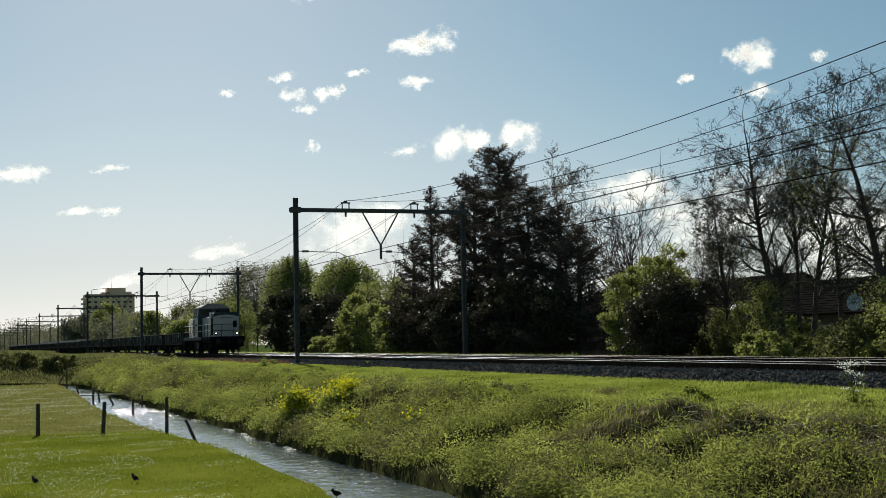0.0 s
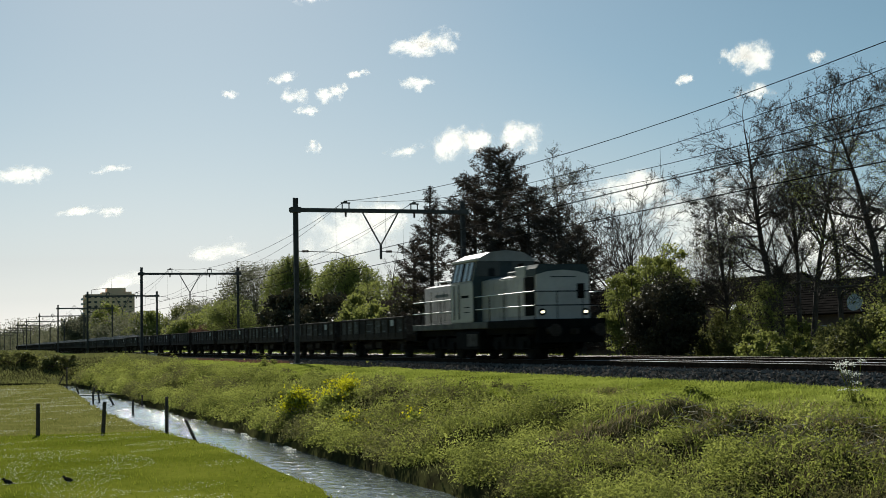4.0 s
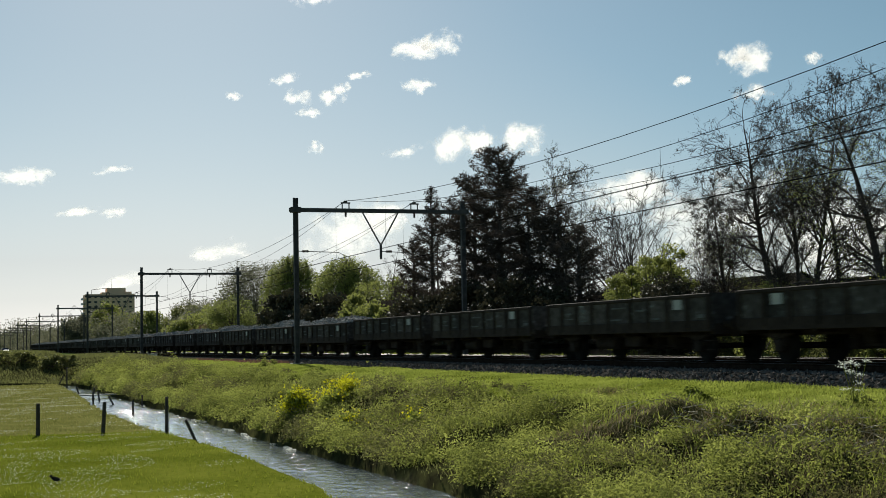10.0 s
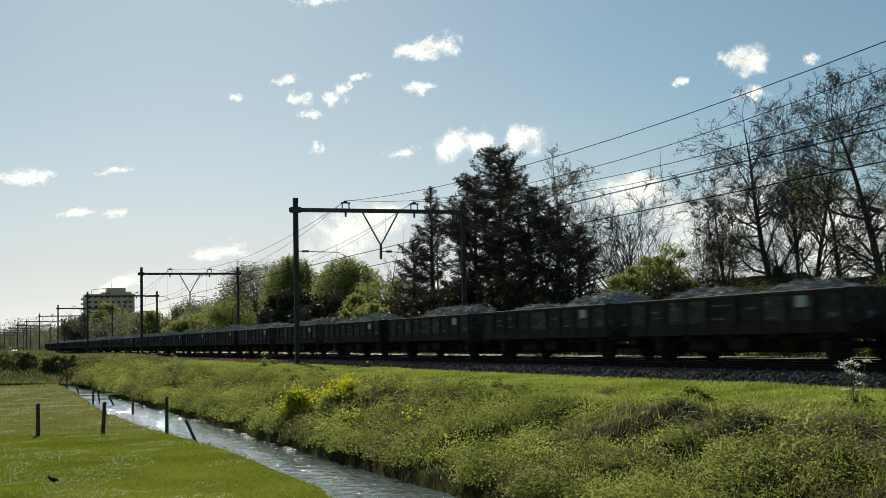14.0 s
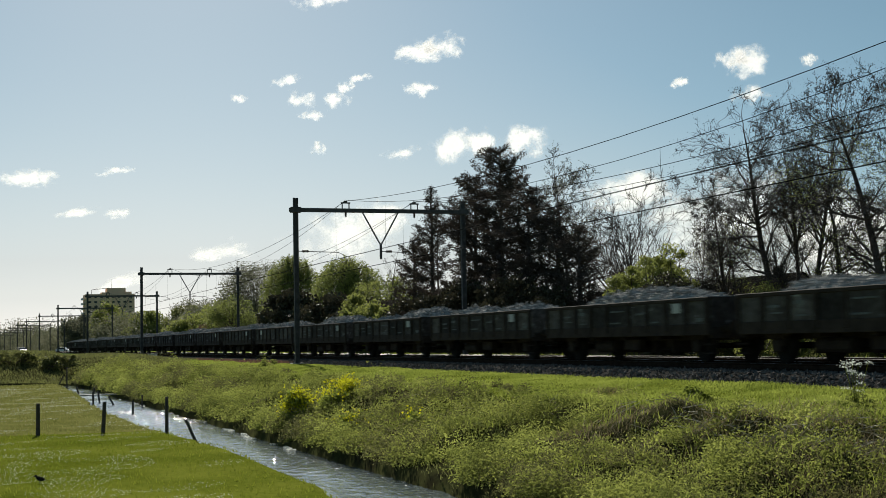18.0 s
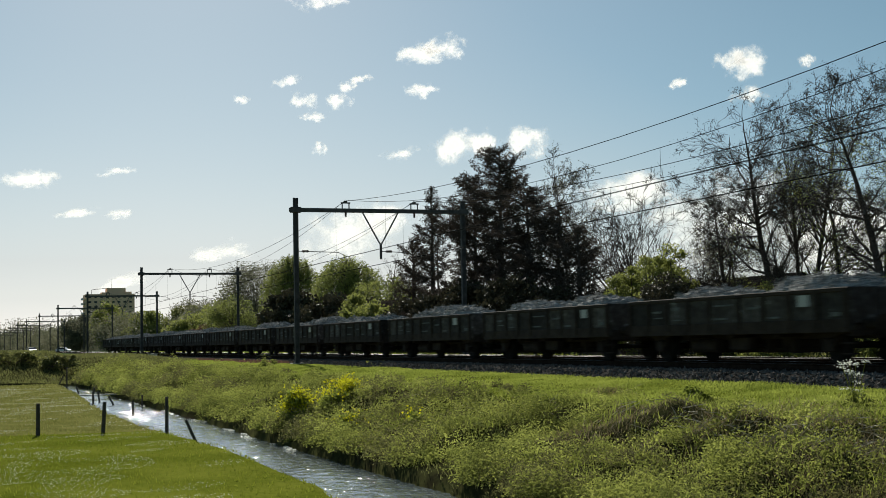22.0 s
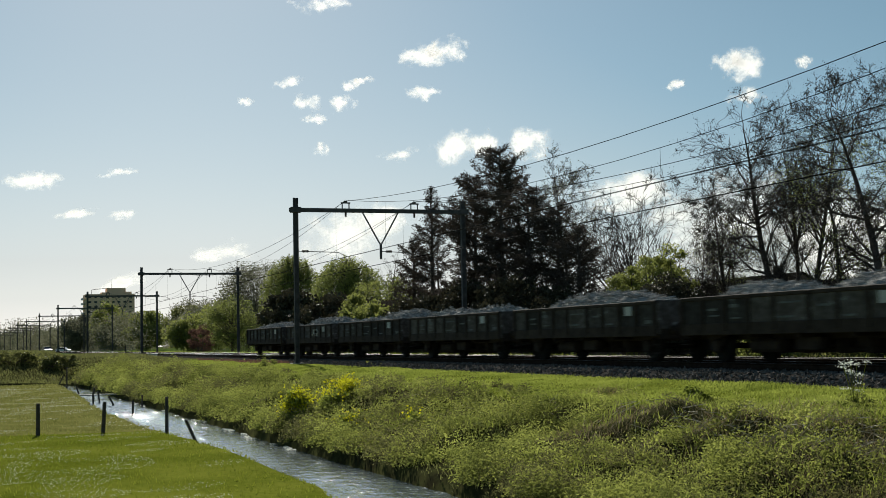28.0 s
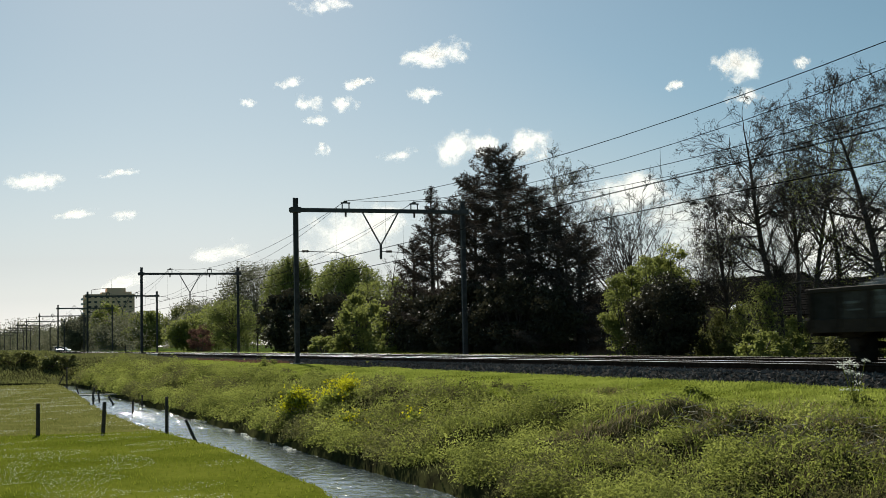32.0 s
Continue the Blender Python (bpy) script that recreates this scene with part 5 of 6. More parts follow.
# ---- grass and herbs ----
rng = np.random.RandomState(70)


def scatter(n, x0, x1, y0, y1, near=0.0):
    """Points on the ground; near > 0 crowds them towards x1."""
    q = rng.uniform(0, 1, n) ** (1 + near)
    x = x1 + (x0 - x1) * q
    y = rng.uniform(y0, y1, n)
    return np.stack([x, y, ground_z(x, y)], 1)


def keep_bank(p, lo=0.25, hi=18.0):
    right = np.interp(p[:, 0], DITCH_X, DITCH_R)
    return p[(p[:, 1] > right + lo) & (p[:, 1] < hi)]


p = np.concatenate([keep_bank(scatter(105000, -112, -8, 8.3, 18.0, 0.75), 0.9), scatter(110000, -90, -14, 13.0, 17.8, 0.9)])
p = p[(p[:, 1] > 13.0) | (rng.uniform(0, 1, len(p)) < 0.3)]
p = p[(np.abs(p[:, 1] - 12.1 - 0.35 * wave(p[:, 0], p[:, 1], 0.8, 79)) > 0.5) | (p[:, 0] < -22) | (rng.uniform(0, 1, len(p)) < 0.25)]
d = np.abs(p[:, 0])
g = blades(p, np.clip(0.17 + 0.07 * wave(p[:, 0], p[:, 1], 1.6, 71) + 0.07 * wave(p[:, 0], p[:, 1], 4.0, 78), 0.05, 0.5) * np.where(p[:, 1] > 13.2, 0.27, 1.0) + d * 0.0005, 0.009 + d * 0.0003, rng, 0.8, (0.12, -0.05))
tagged(put("bank_grass", mesh_np("bank_grass", *g, M_GRASS)), "long fresh green grass on the railway bank", "grass", kind="stuff")

px, py = rng.uniform(-150, -106, 70000), rng.uniform(-25, 18, 70000)
p = np.stack([px, py, ground_z(px, py)], 1)
p = p[p[:, 2] > -2.0]
tagged(put("far_bank_grass", mesh_np("far_bank_grass", *blades(p, 0.2, 0.04, rng, 1.2), M_BUSH)), "rough dark green grass on the bank across the meadow's end", "grass", kind="stuff")

# mounds of leafy herbs that cover the slope
mound = keep_bank(scatter(5600, -112, -8, 8.6, 15.0, 0.75), 0.12, 14.6)
edge = scatter(900, -104, -10, 8.4, 9.0, 0.7)
edge[:, 1] = np.interp(edge[:, 0], DITCH_X, DITCH_R) + 0.14 * wave(edge[:, 0], 0 * edge[:, 0], 1.7, 4) + rng.uniform(0.22, 0.7, len(edge))
edge[:, 2] = ground_z(edge[:, 0], edge[:, 1])
mound = np.concatenate([mound, edge[wave(edge[:, 0], 0 * edge[:, 0], 1.4, 86) > -0.5]])
lush = wave(mound[:, 0], mound[:, 1], 0.5, 75) + 0.7 * wave(mound[:, 0], mound[:, 1], 1.7, 76)
bald = (mound[:, 0] > -21.5) & (np.abs(mound[:, 1] - 12.2) < 0.5) & (rng.uniform(0, 1, len(mound)) < 0.7)
keep = (lush > -0.75) & ~bald & (rng.uniform(0, 1, len(mound)) > (mound[:, 1] - 12.6) * 0.5)
mound, lush = mound[keep], lush[keep]
nleaf = 150
mr = rng.uniform(0.1, 0.42, len(mound)) * np.where(mound[:, 1] > 12.6, 0.6, 1.0) * (1 + np.abs(mound[:, 0]) * 0.005)
mh = mr * rng.uniform(0.7, 1.7, len(mound)) * np.where(mound[:, 1] > 12.6, 0.6, 1.0) * np.clip(1 + 0.3 * lush, 0.6, 1.5)
at = np.repeat(mound, nleaf, 0)
w = rng.normal(size=at.shape)
w[:, 2] = np.abs(w[:, 2])
w /= np.linalg.norm(w, axis=1, keepdims=True)
at = at + w * rng.uniform(0.6, 1.18, (len(at), 1)) * np.repeat(np.stack([mr, mr, mh], 1), nleaf, 0)
dull = np.repeat(wave(mound[:, 0], mound[:, 1], 0.55, 91) + 0.6 * wave(mound[:, 0], mound[:, 1], 1.9, 92) + rng.normal(size=len(mound)) * 0.35 > 0.45, nleaf)
for name, q, m, label, kind in (("bank_herbs", at[~dull], M_HERB, "leafy green herbs and nettles on the bank", "herbs"), ("bank_weeds", at[dull], M_DULL, "dull olive and brown weeds among the herbs on the bank", "weeds")):
    tagged(put(name, mesh_np(name, *leaf_quads(q, 0.017 + 0.00042 * np.abs(q[:, 0]), rng, 0.35, 1.9), m)), label, kind, kind="stuff")

toe = scatter(1800, -104, -12, 8.2, 9.6, 0.6)
toe[:, 1] = np.interp(toe[:, 0], DITCH_X, DITCH_R) + np.abs(rng.normal(size=len(toe))) * 0.3 + 0.1
toe[:, 2] = ground_z(toe[:, 0], toe[:, 1])
toe = toe[wave(toe[:, 0], toe[:, 1] * 0, 0.9, 77) > -0.45]
tagged(put("water_edge_plants", mesh_np("water_edge_plants", *blades(toe, 0.12, 0.02, rng, 0.8, (0.0, -0.2)), M_BUSH)), "tall dark green plants along the water's edge", "waterside plants", kind="stuff")

p = keep_bank(scatter(26000, -110, -10, 10.5, 14.6, 0.8))
p = p[(wave(p[:, 0], p[:, 1], 0.9, 72) > 0.75) | ((p[:, 0] > -21.5) & (np.abs(p[:, 1] - 12.2 - 0.3 * wave(p[:, 0], 0, 0.9, 82)) < 0.55))]
tagged(put("dry_stalks", mesh_np("dry_stalks", *blades(p, 0.22, 0.01, rng, 1.8), M_DRY)), "dry straw-coloured stalks on the bank's crest", "dry grass", kind="stuff")

p = keep_bank(scatter(42000, -70, -10, 9.2, 13.6, 0.8))
p = p[wave(p[:, 0], p[:, 1], 0.5, 75) + 0.7 * wave(p[:, 0], p[:, 1], 1.7, 76) < -0.35 + 1.6 * ((np.abs(p[:, 1] - 12.2) < 0.6) & (p[:, 0] > -21.5))]
tagged(put("bank_litter", mesh_np("bank_litter", *blades(p, 0.09, 0.018, rng, 2.4), M_LITTER)), "matted brown dead grass on the bank", "dead grass", kind="stuff")

edge_x = -16 - 72 * rng.uniform(0, 1, 4200) ** 1.2
edge_x = edge_x[wave(edge_x, 0 * edge_x, 1.1, 83) + 0.6 * wave(edge_x, 0 * edge_x, 3.1, 84) > 0.55]
edge_y = np.interp(edge_x, DITCH_X, DITCH_R) + 0.14 * wave(edge_x, 0 * edge_x, 1.7, 4) - np.abs(rng.normal(size=len(edge_x))) * 0.07 - 0.02
p = np.stack([edge_x, edge_y, np.full(len(edge_x), -2.075)], 1)
tagged(put("shore_foam", mesh_np("shore_foam", *leaf_quads(p, 0.045, rng, 0.97, 1.8), M_WHITE)), "white foam flecks along the ditch's far shore", "foam", kind="stuff")

p = scatter(5000, -118, -74, 17.3, 18.4, 0.0)
p = p[wave(p[:, 0], p[:, 1], 0.6, 85) > 0.1]
p[:, 2] = np.maximum(p[:, 2], -0.45)
tagged(put("red_weeds", mesh_np("red_weeds", *blades(p, 0.2, 0.03, rng, 0.9), M_RUSTWEED)), "reddish-brown weeds along the ballast's edge", "weeds", kind="stuff")

# broken stems that lie about the crest
p = keep_bank(scatter(3600, -40, -11, 9.2, 13.4, 0.9))
p = p[(np.abs(p[:, 1] - 12.2) < 0.6) & ((p[:, 0] > -22) | (rng.uniform(0, 1, len(p)) < 0.2))]
q, ln = rng.uniform(0, math.tau, len(p)), rng.uniform(0.06, 0.34, len(p)) ** 1.2
w = np.stack([np.cos(q) * ln, np.sin(q) * ln, rng.uniform(-0.04, 0.14, len(p))], 1)
p[:, 2] += 0.1
tagged(put("fallen_stems", mesh_np("fallen_stems", *tubes(np.concatenate([p - w, p + w, np.full((len(p), 1), 0.008), np.full((len(p), 1), 0.005)], 1), 4), M_STRAW)), "bleached broken stems lying on the bank's crest", "dry stems", kind="stuff")

p = scatter(64000, -103, -12, -16, 7.0, 0.7)
p = p[p[:, 1] < np.interp(p[:, 0], DITCH_X, DITCH_L) + 0.12]
for name, q, m, label in (("meadow_grass", p[p[:, 0] > -43.6], M_TURF, "short grazed green meadow grass"), ("rough_meadow_grass", p[p[:, 0] <= -43.6], M_PALETURF, "duller rough grass beyond the fence posts")):
    d = np.abs(q[:, 0])
    tagged(put(name, mesh_np(name, *blades(q, 0.045 + d * 0.0004, 0.01 + d * 0.0005, rng, 0.9), m)), label, "grass", kind="stuff")

p = scatter(150000, -95, -13, -16, 6.3, 0.3)
p = p[(p[:, 1] < np.interp(p[:, 0], DITCH_X, DITCH_L) - 0.4) & (wave(p[:, 0] * 0.6, p[:, 1] * 1.6, 0.45, 73) + 1.1 * wave(p[:, 0], p[:, 1], 1.9, 74) > 0.3)]
p[:, 2] += 0.07
tagged(put("daisies", mesh_np("daisies", *leaf_quads(p, 0.016, rng, 0.85, 1.1), M_WHITE)), "scattered white daisies in the short meadow", "daisies", kind="stuff")


def blossom_shrub(x, y, r, h, label, seed, petals=900, flower=None):
    """A leafy clump topped by many small flowers."""
    t = bush("flowering_shrub", x, y, r, r * 0.8, h, label, seed, M_GRASS, 2200, 0.07, 34, 0.24, "shrub")
    g = np.random.RandomState(seed + 1)
    c = lobes(g, 34, r, r * 0.8, h)
    c = c[c[:, 2] > h * 0.45]
    at = c[g.randint(0, len(c), petals)] + g.normal(size=(petals, 3)) * np.array([0.16, 0.16, 0.1]) + np.array([0, 0, 0.12])
    put("blossom", mesh_np("blossom", *leaf_quads(at, 0.055, g, 0.3, 1.2), flower or M_YELLOW), t, "small yellow flowers")
    return t


YS = "yellow-flowering shrub on the bank's slope"
blossom_shrub(-39.0, 9.35, 0.5, 0.95, YS, 91, 1500)
blossom_shrub(-39.2, 10.75, 0.7, 0.9, YS, 93, 1700)
blossom_shrub(-38.2, 10.3, 0.36, 0.5, YS, 95, 240)
blossom_shrub(-34.4, 9.75, 0.4, 0.5, YS, 97, 170)
blossom_shrub(-31.2, 10.4, 0.25, 0.4, YS, 98, 120)
bush("weed_clump", -24.4, 14.0, 0.42, 0.4, 0.34, "green weed clump on the bank's top", 99, M_GRASS, 900, 0.045, 16, 0.12, "weeds")
bush("weed_clump", -76.0, 16.6, 0.7, 0.5, 0.45, "green weed clump beside the ballast", 198, M_HERB, 900, 0.06, 18, 0.16, "weeds")

for i, (x, y, rx) in enumerate(((-119.0, -7.0, 3.0), (-120.0, -1.0, 2.6), (-118.0, 4.5, 2.2), (-116.0, 8.0, 1.8))):
    bush("low_bush", x, y, 1.4, rx, 1.1, "low dark green scrub on the far bank", 210 + i, M_BUSH, 2600, 0.12, 30, 0.4)

# cow parsley with white umbels
par = thing("cow_parsley", "tall cow parsley with white flower umbels", "flower", pose(-19.4, 14.3, float(ground_z(-19.4, 14.3))))
par_at = par.matrix_basis.copy()
g = np.random.RandomState(101)
segs, heads = [], []
for i in range(13):
    a, r = g.uniform(0, math.tau), g.uniform(0.08, 0.36)
    top = np.array([math.cos(a) * r, math.sin(a) * r, g.uniform(0.42, 1.0)])
    segs += [(0, 0, 0, *(top * 0.5 + np.array([0.02, 0, 0.05])), 0.008, 0.006), (*(top * 0.5 + np.array([0.02, 0, 0.05])), *top, 0.006, 0.004)]
    heads.append(top + g.normal(size=(34, 3)) * np.array([0.04, 0.04, 0.018]))
put("stalk_cluster", mesh_np("stalk_cluster", *tubes(segs, 4), M_HERB), par)
tagged(put("umbel_cluster", mesh_np("umbel_cluster", *leaf_quads(np.concatenate(heads), 0.024, g, 0.9, 1.1), M_WHITE), par), "white flower umbels", kind="stuff")
put("foliage", mesh_np("foliage", *leaf_quads(g.normal(size=(260, 3)) * np.array([0.16, 0.16, 0.1]) + np.array([0, 0, 0.18]), 0.06, g), M_HERB), par)


# ---- clouds ----
m, nt, b = base_nodes("cloud")
M_CLOUD = m
N, L = nt.nodes.new, nt.links.new
tc, sep = N("ShaderNodeTexCoord"), N("ShaderNodeVectorMath")
sep.operation = "LENGTH"
L(tc.outputs["Object"], sep.inputs[0])
oi = N("ShaderNodeObjectInfo")
shift = N("ShaderNodeVectorMath")
shift.operation = "MULTIPLY_ADD"
shift.inputs[1].default_value = (1, 1, 1)
rnd = N("ShaderNodeMath")
rnd.operation = "MULTIPLY"
rnd.inputs[1].default_value = 60.0
L(oi.outputs["Random"], rnd.inputs[0])
L(tc.outputs["Object"], shift.inputs[0])
L(rnd.outputs[0], shift.inputs[2])
nz = N("ShaderNodeTexNoise")
nz.inputs["Scale"].default_value, nz.inputs["Detail"].default_value, nz.inputs["Roughness"].default_value = 1.7, 13, 0.64
mpc = N("ShaderNodeMapping")
mpc.inputs["Scale"].default_value = (1.7, 0.9, 1.0)
L(shift.outputs[0], mpc.inputs[0])
L(mpc.outputs[0], nz.inputs["Vector"])
fall = N("ShaderNodeMapRange")
fall.inputs["From Min"].default_value, fall.inputs["From Max"].default_value = 0.0, 1.0
fall.inputs["To Min"].default_value, fall.inputs["To Max"].default_value = -0.34, -1.75
L(sep.outputs["Value"], fall.inputs["Value"])
ad = N("ShaderNodeMath")
ad.operation = "MULTIPLY_ADD"
ad.inputs[1].default_value = 1.9
L(nz.outputs["Fac"], ad.inputs[0])
L(fall.outputs[0], ad.inputs[2])
al = N("ShaderNodeMapRange")
al.interpolation_type = "SMOOTHSTEP"
al.inputs["From Min"].default_value, al.inputs["From Max"].default_value = -0.05, 0.52
L(ad.outputs[0], al.inputs["Value"])
df, trl, tp, m1, m2 = (N("ShaderNodeBsdf" + k) if k != "mix" else N("ShaderNodeMixShader") for k in ("Diffuse", "Translucent", "Transparent", "mix", "mix"))
# sunlit rims and shaded bellies are painted: thicker cloud gets a greyer colour
thick, shade = N("ShaderNodeMapRange"), N("ShaderNodeValToRGB")
thick.inputs["From Min"].default_value, thick.inputs["From Max"].default_value = 0.4, 1.2
L(ad.outputs[0], thick.inputs["Value"])
L(thick.outputs[0], shade.inputs["Fac"])
shade.color_ramp.elements[0].color, shade.color_ramp.elements[1].color = (0.9, 0.88, 0.88, 1), (0.66, 0.665, 0.7, 1)
L(shade.outputs["Color"], df.inputs[0])
L(shade.outputs["Color"], trl.inputs[0])
m1.inputs[0].default_value = 0.7
L(df.outputs[0], m1.inputs[1])
L(trl.outputs[0], m1.inputs[2])
L(al.outputs[0], m2.inputs[0])
L(tp.outputs[0], m2.inputs[1])
L(m1.outputs[0], m2.inputs[2])
L(m2.outputs[0], nt.nodes["Material Output"].inputs["Surface"])

FOCAL = 784 / math.tan(radians(36.181) / 2)
CLOUD_D = 2600.0


def sky_way(x, y):
    """The direction of a point of the sky by its place in the view."""
    r = STAND.to_3x3()
    return (r @ Vector(((x - 784) / FOCAL, (441 - y) / FOCAL, -1))).normalized()


nr, na = 8, 28
cv = [(0, 0, 0.12)] + [(i / nr * math.cos(a * math.tau / na), i / nr * math.sin(a * math.tau / na), 0.12 * (1 - (i / nr) ** 2)) for i in range(1, nr + 1) for a in range(na)]
cf = [(0, 1 + a, 1 + (a + 1) % na, 0) for a in range(na)]
cloud_me = bpy.data.meshes.new("cloud")
cloud_me.from_pydata(cv, [], [f[:3] for f in cf] + [(1 + (i - 1) * na + a, 1 + i * na + a, 1 + i * na + (a + 1) % na, 1 + (i - 1) * na + (a + 1) % na) for i in range(1, nr) for a in range(na)])
cloud_me.materials.append(M_CLOUD)
# each row: place at the start, place at the end, width, height
CLOUDS = [(742, 78, 764, 100, 128, 46), (765, 72, 786, 92, 100, 50), (735, 145, 750, 167, 66, 32), (516, 170, 545, 185, 66, 40), (572, 168, 606, 186, 60, 36), (540, 194, 560, 214, 56, 20), (594, 160, 622, 150, 44, 24), (403, 166, 440, 183, 36, 20), (36, 308, 62, 322, 96, 40), (195, 298, 212, 306, 70, 20),
          (140, 374, 134, 380, 84, 20), (195, 374, 222, 381, 60, 22), (552, 260, 570, 265, 44, 28), (715, 268, 702, 276, 90, 30), (800, 255, 808, 264, 120, 72), (835, 248, 850, 258, 80, 56), (918, 240, 938, 256, 116, 66), (1335, 100, 1312, 118, 112, 66), (1310, 92, 1290, 106, 70, 46), (1450, 100, 1420, 112, 34, 28), (1110, 340, 1105, 344, 260, 96),
          (1300, 390, 1296, 394, 520, 190), (1520, 420, 1515, 424, 420, 220), (385, 447, 388, 450, 140, 44), (610, 408, 602, 414, 220, 110), (680, 380, 676, 386, 150, 80), (545, -14, 565, 8, 110, 44), (1340, 162, 1318, 172, 70, 36), (1215, 140, 1195, 152, 50, 22), (500, 136, 512, 146, 56, 24), (630, 130, 640, 146, 46, 18), (220, 500, 222, 502, 150, 40)]
clouds = []
for row in CLOUDS:
    c = put("cloud", cloud_me)
    c["slant"] = random.uniform(-2, 13)
    c.scale = (row[4] * CLOUD_D / FOCAL / 1.06, row[5] * CLOUD_D / FOCAL / 1.06, 40)
    tagged(c, "small white fair-weather cloud with frayed edges", "cloud", group="clouds")
    clouds.append((c, row))


# ---- fence, plank, small things by the line ----
def post(x, y, h, r, label, lean=(0, 0), z=None, name="fence_post"):
    g0 = float(ground_z(x, y)) if z is None else z
    p = thing(name, label, "post", pose(x, y, g0, lean[0], lean[1], 0), "fence posts")
    bm = new_bm()
    rod(bm, (0, 0, -0.3), (0, 0, h), r * 1.08, r, n=9)
    rod(bm, (0, 0, h), (0, 0, h + 0.02), r, r * 0.6, n=9)
    part("stake", bm, M_WOOD, p)
    return p


FP = "weathered dark wooden fence post in the meadow"
post(-43.15, 2.31, 0.95, 0.06, FP, (0, 2))
post(-43.5, 4.27, 0.93, 0.06, FP, (-3, 0))
post(-43.3, 6.2, 1.1, 0.055, "weathered wooden post at the water's edge", z=-1.95)
post(-40.1, 6.6, 0.75, 0.045, "leaning weathered stake in the water's edge", (24, 0), -2.1)
WS = "weathered stake standing in the ditch"
for x, y, h, lx in ((-59.2, 7.05, 0.6, 0), (-71.1, 6.5, 0.65, 2), (-73.0, 7.0, 0.6, 8), (-88.3, 7.2, 0.5, 20), (-68.9, 7.3, 0.55, 28), (-66.0, 8.3, 0.6, 0), (-81.0, 7.4, 0.6, -6)):
    post(x, y, h, 0.045, WS, (lx, 0), -2.15)
post(-97.0, 7.1, 1.4, 0.05, "tall weathered post at the ditch's bend", z=-1.95)
post(-98.5, 6.6, 0.9, 0.045, "leaning weathered post at the ditch's bend", (-25, 0), -1.95)
plank = thing("plank_bridge", "pale weathered plank laid across the ditch", "plank")
bm = new_bm()
box(bm, (-79.2, 6.3, -1.93), (-78.6, 8.6, -1.87), 0.01)
part("plank", bm, M_CONCRETE, plank)

sign = thing("cable_box", "small pale cabinet beside the ballast", "cabinet", pose(-129.0, 17.2, float(ground_z(-129.0, 17.2))))
bm = new_bm()
box(bm, (-0.25, -0.4, 0), (0.25, 0.4, 0.4), 0.03)
part("casing", bm, M_PLATE, sign)
bm = new_bm()
box(bm, (-0.28, -0.44, 0.4), (0.28, 0.44, 0.45), 0.01)
part("lid", bm, M_PLATE, sign)
post(-127.2, 14.5, 0.9, 0.06, "short dark marker post on the bank")
post(-36.4, 13.5, 0.2, 0.035, "short grey marker post on the bank")

# ---- buildings ----
M_BRICK = mat("grey_brown_brick", (0.11, 0.08, 0.066), (0.19, 0.14, 0.115), 1.5, 0.9, fine=12, bump=0.3)
M_CONC = mat("buff_concrete", (0.78, 0.52, 0.34), (0.88, 0.62, 0.42), 0.2, 0.9, fine=2)
M_TILE = mat("dark_roof_tiles", (0.009, 0.0085, 0.008), (0.02, 0.018, 0.017), 1.2, 1.0, fine=14, bump=0.4, spec=0.0)
M_GLASS = mat("window_glass", (0.02, 0.022, 0.024), (0.04, 0.043, 0.046), 1, 0.15, bump=0, spec=0.25)
M_FRAME = mat("white_window_frame", (0.55, 0.55, 0.52), (0.7, 0.7, 0.67), 2, 0.6)
M_ROOFMETAL = mat("pale_metal_roof", (0.5, 0.51, 0.52), (0.65, 0.66, 0.67), 2, 0.35, 0.2)


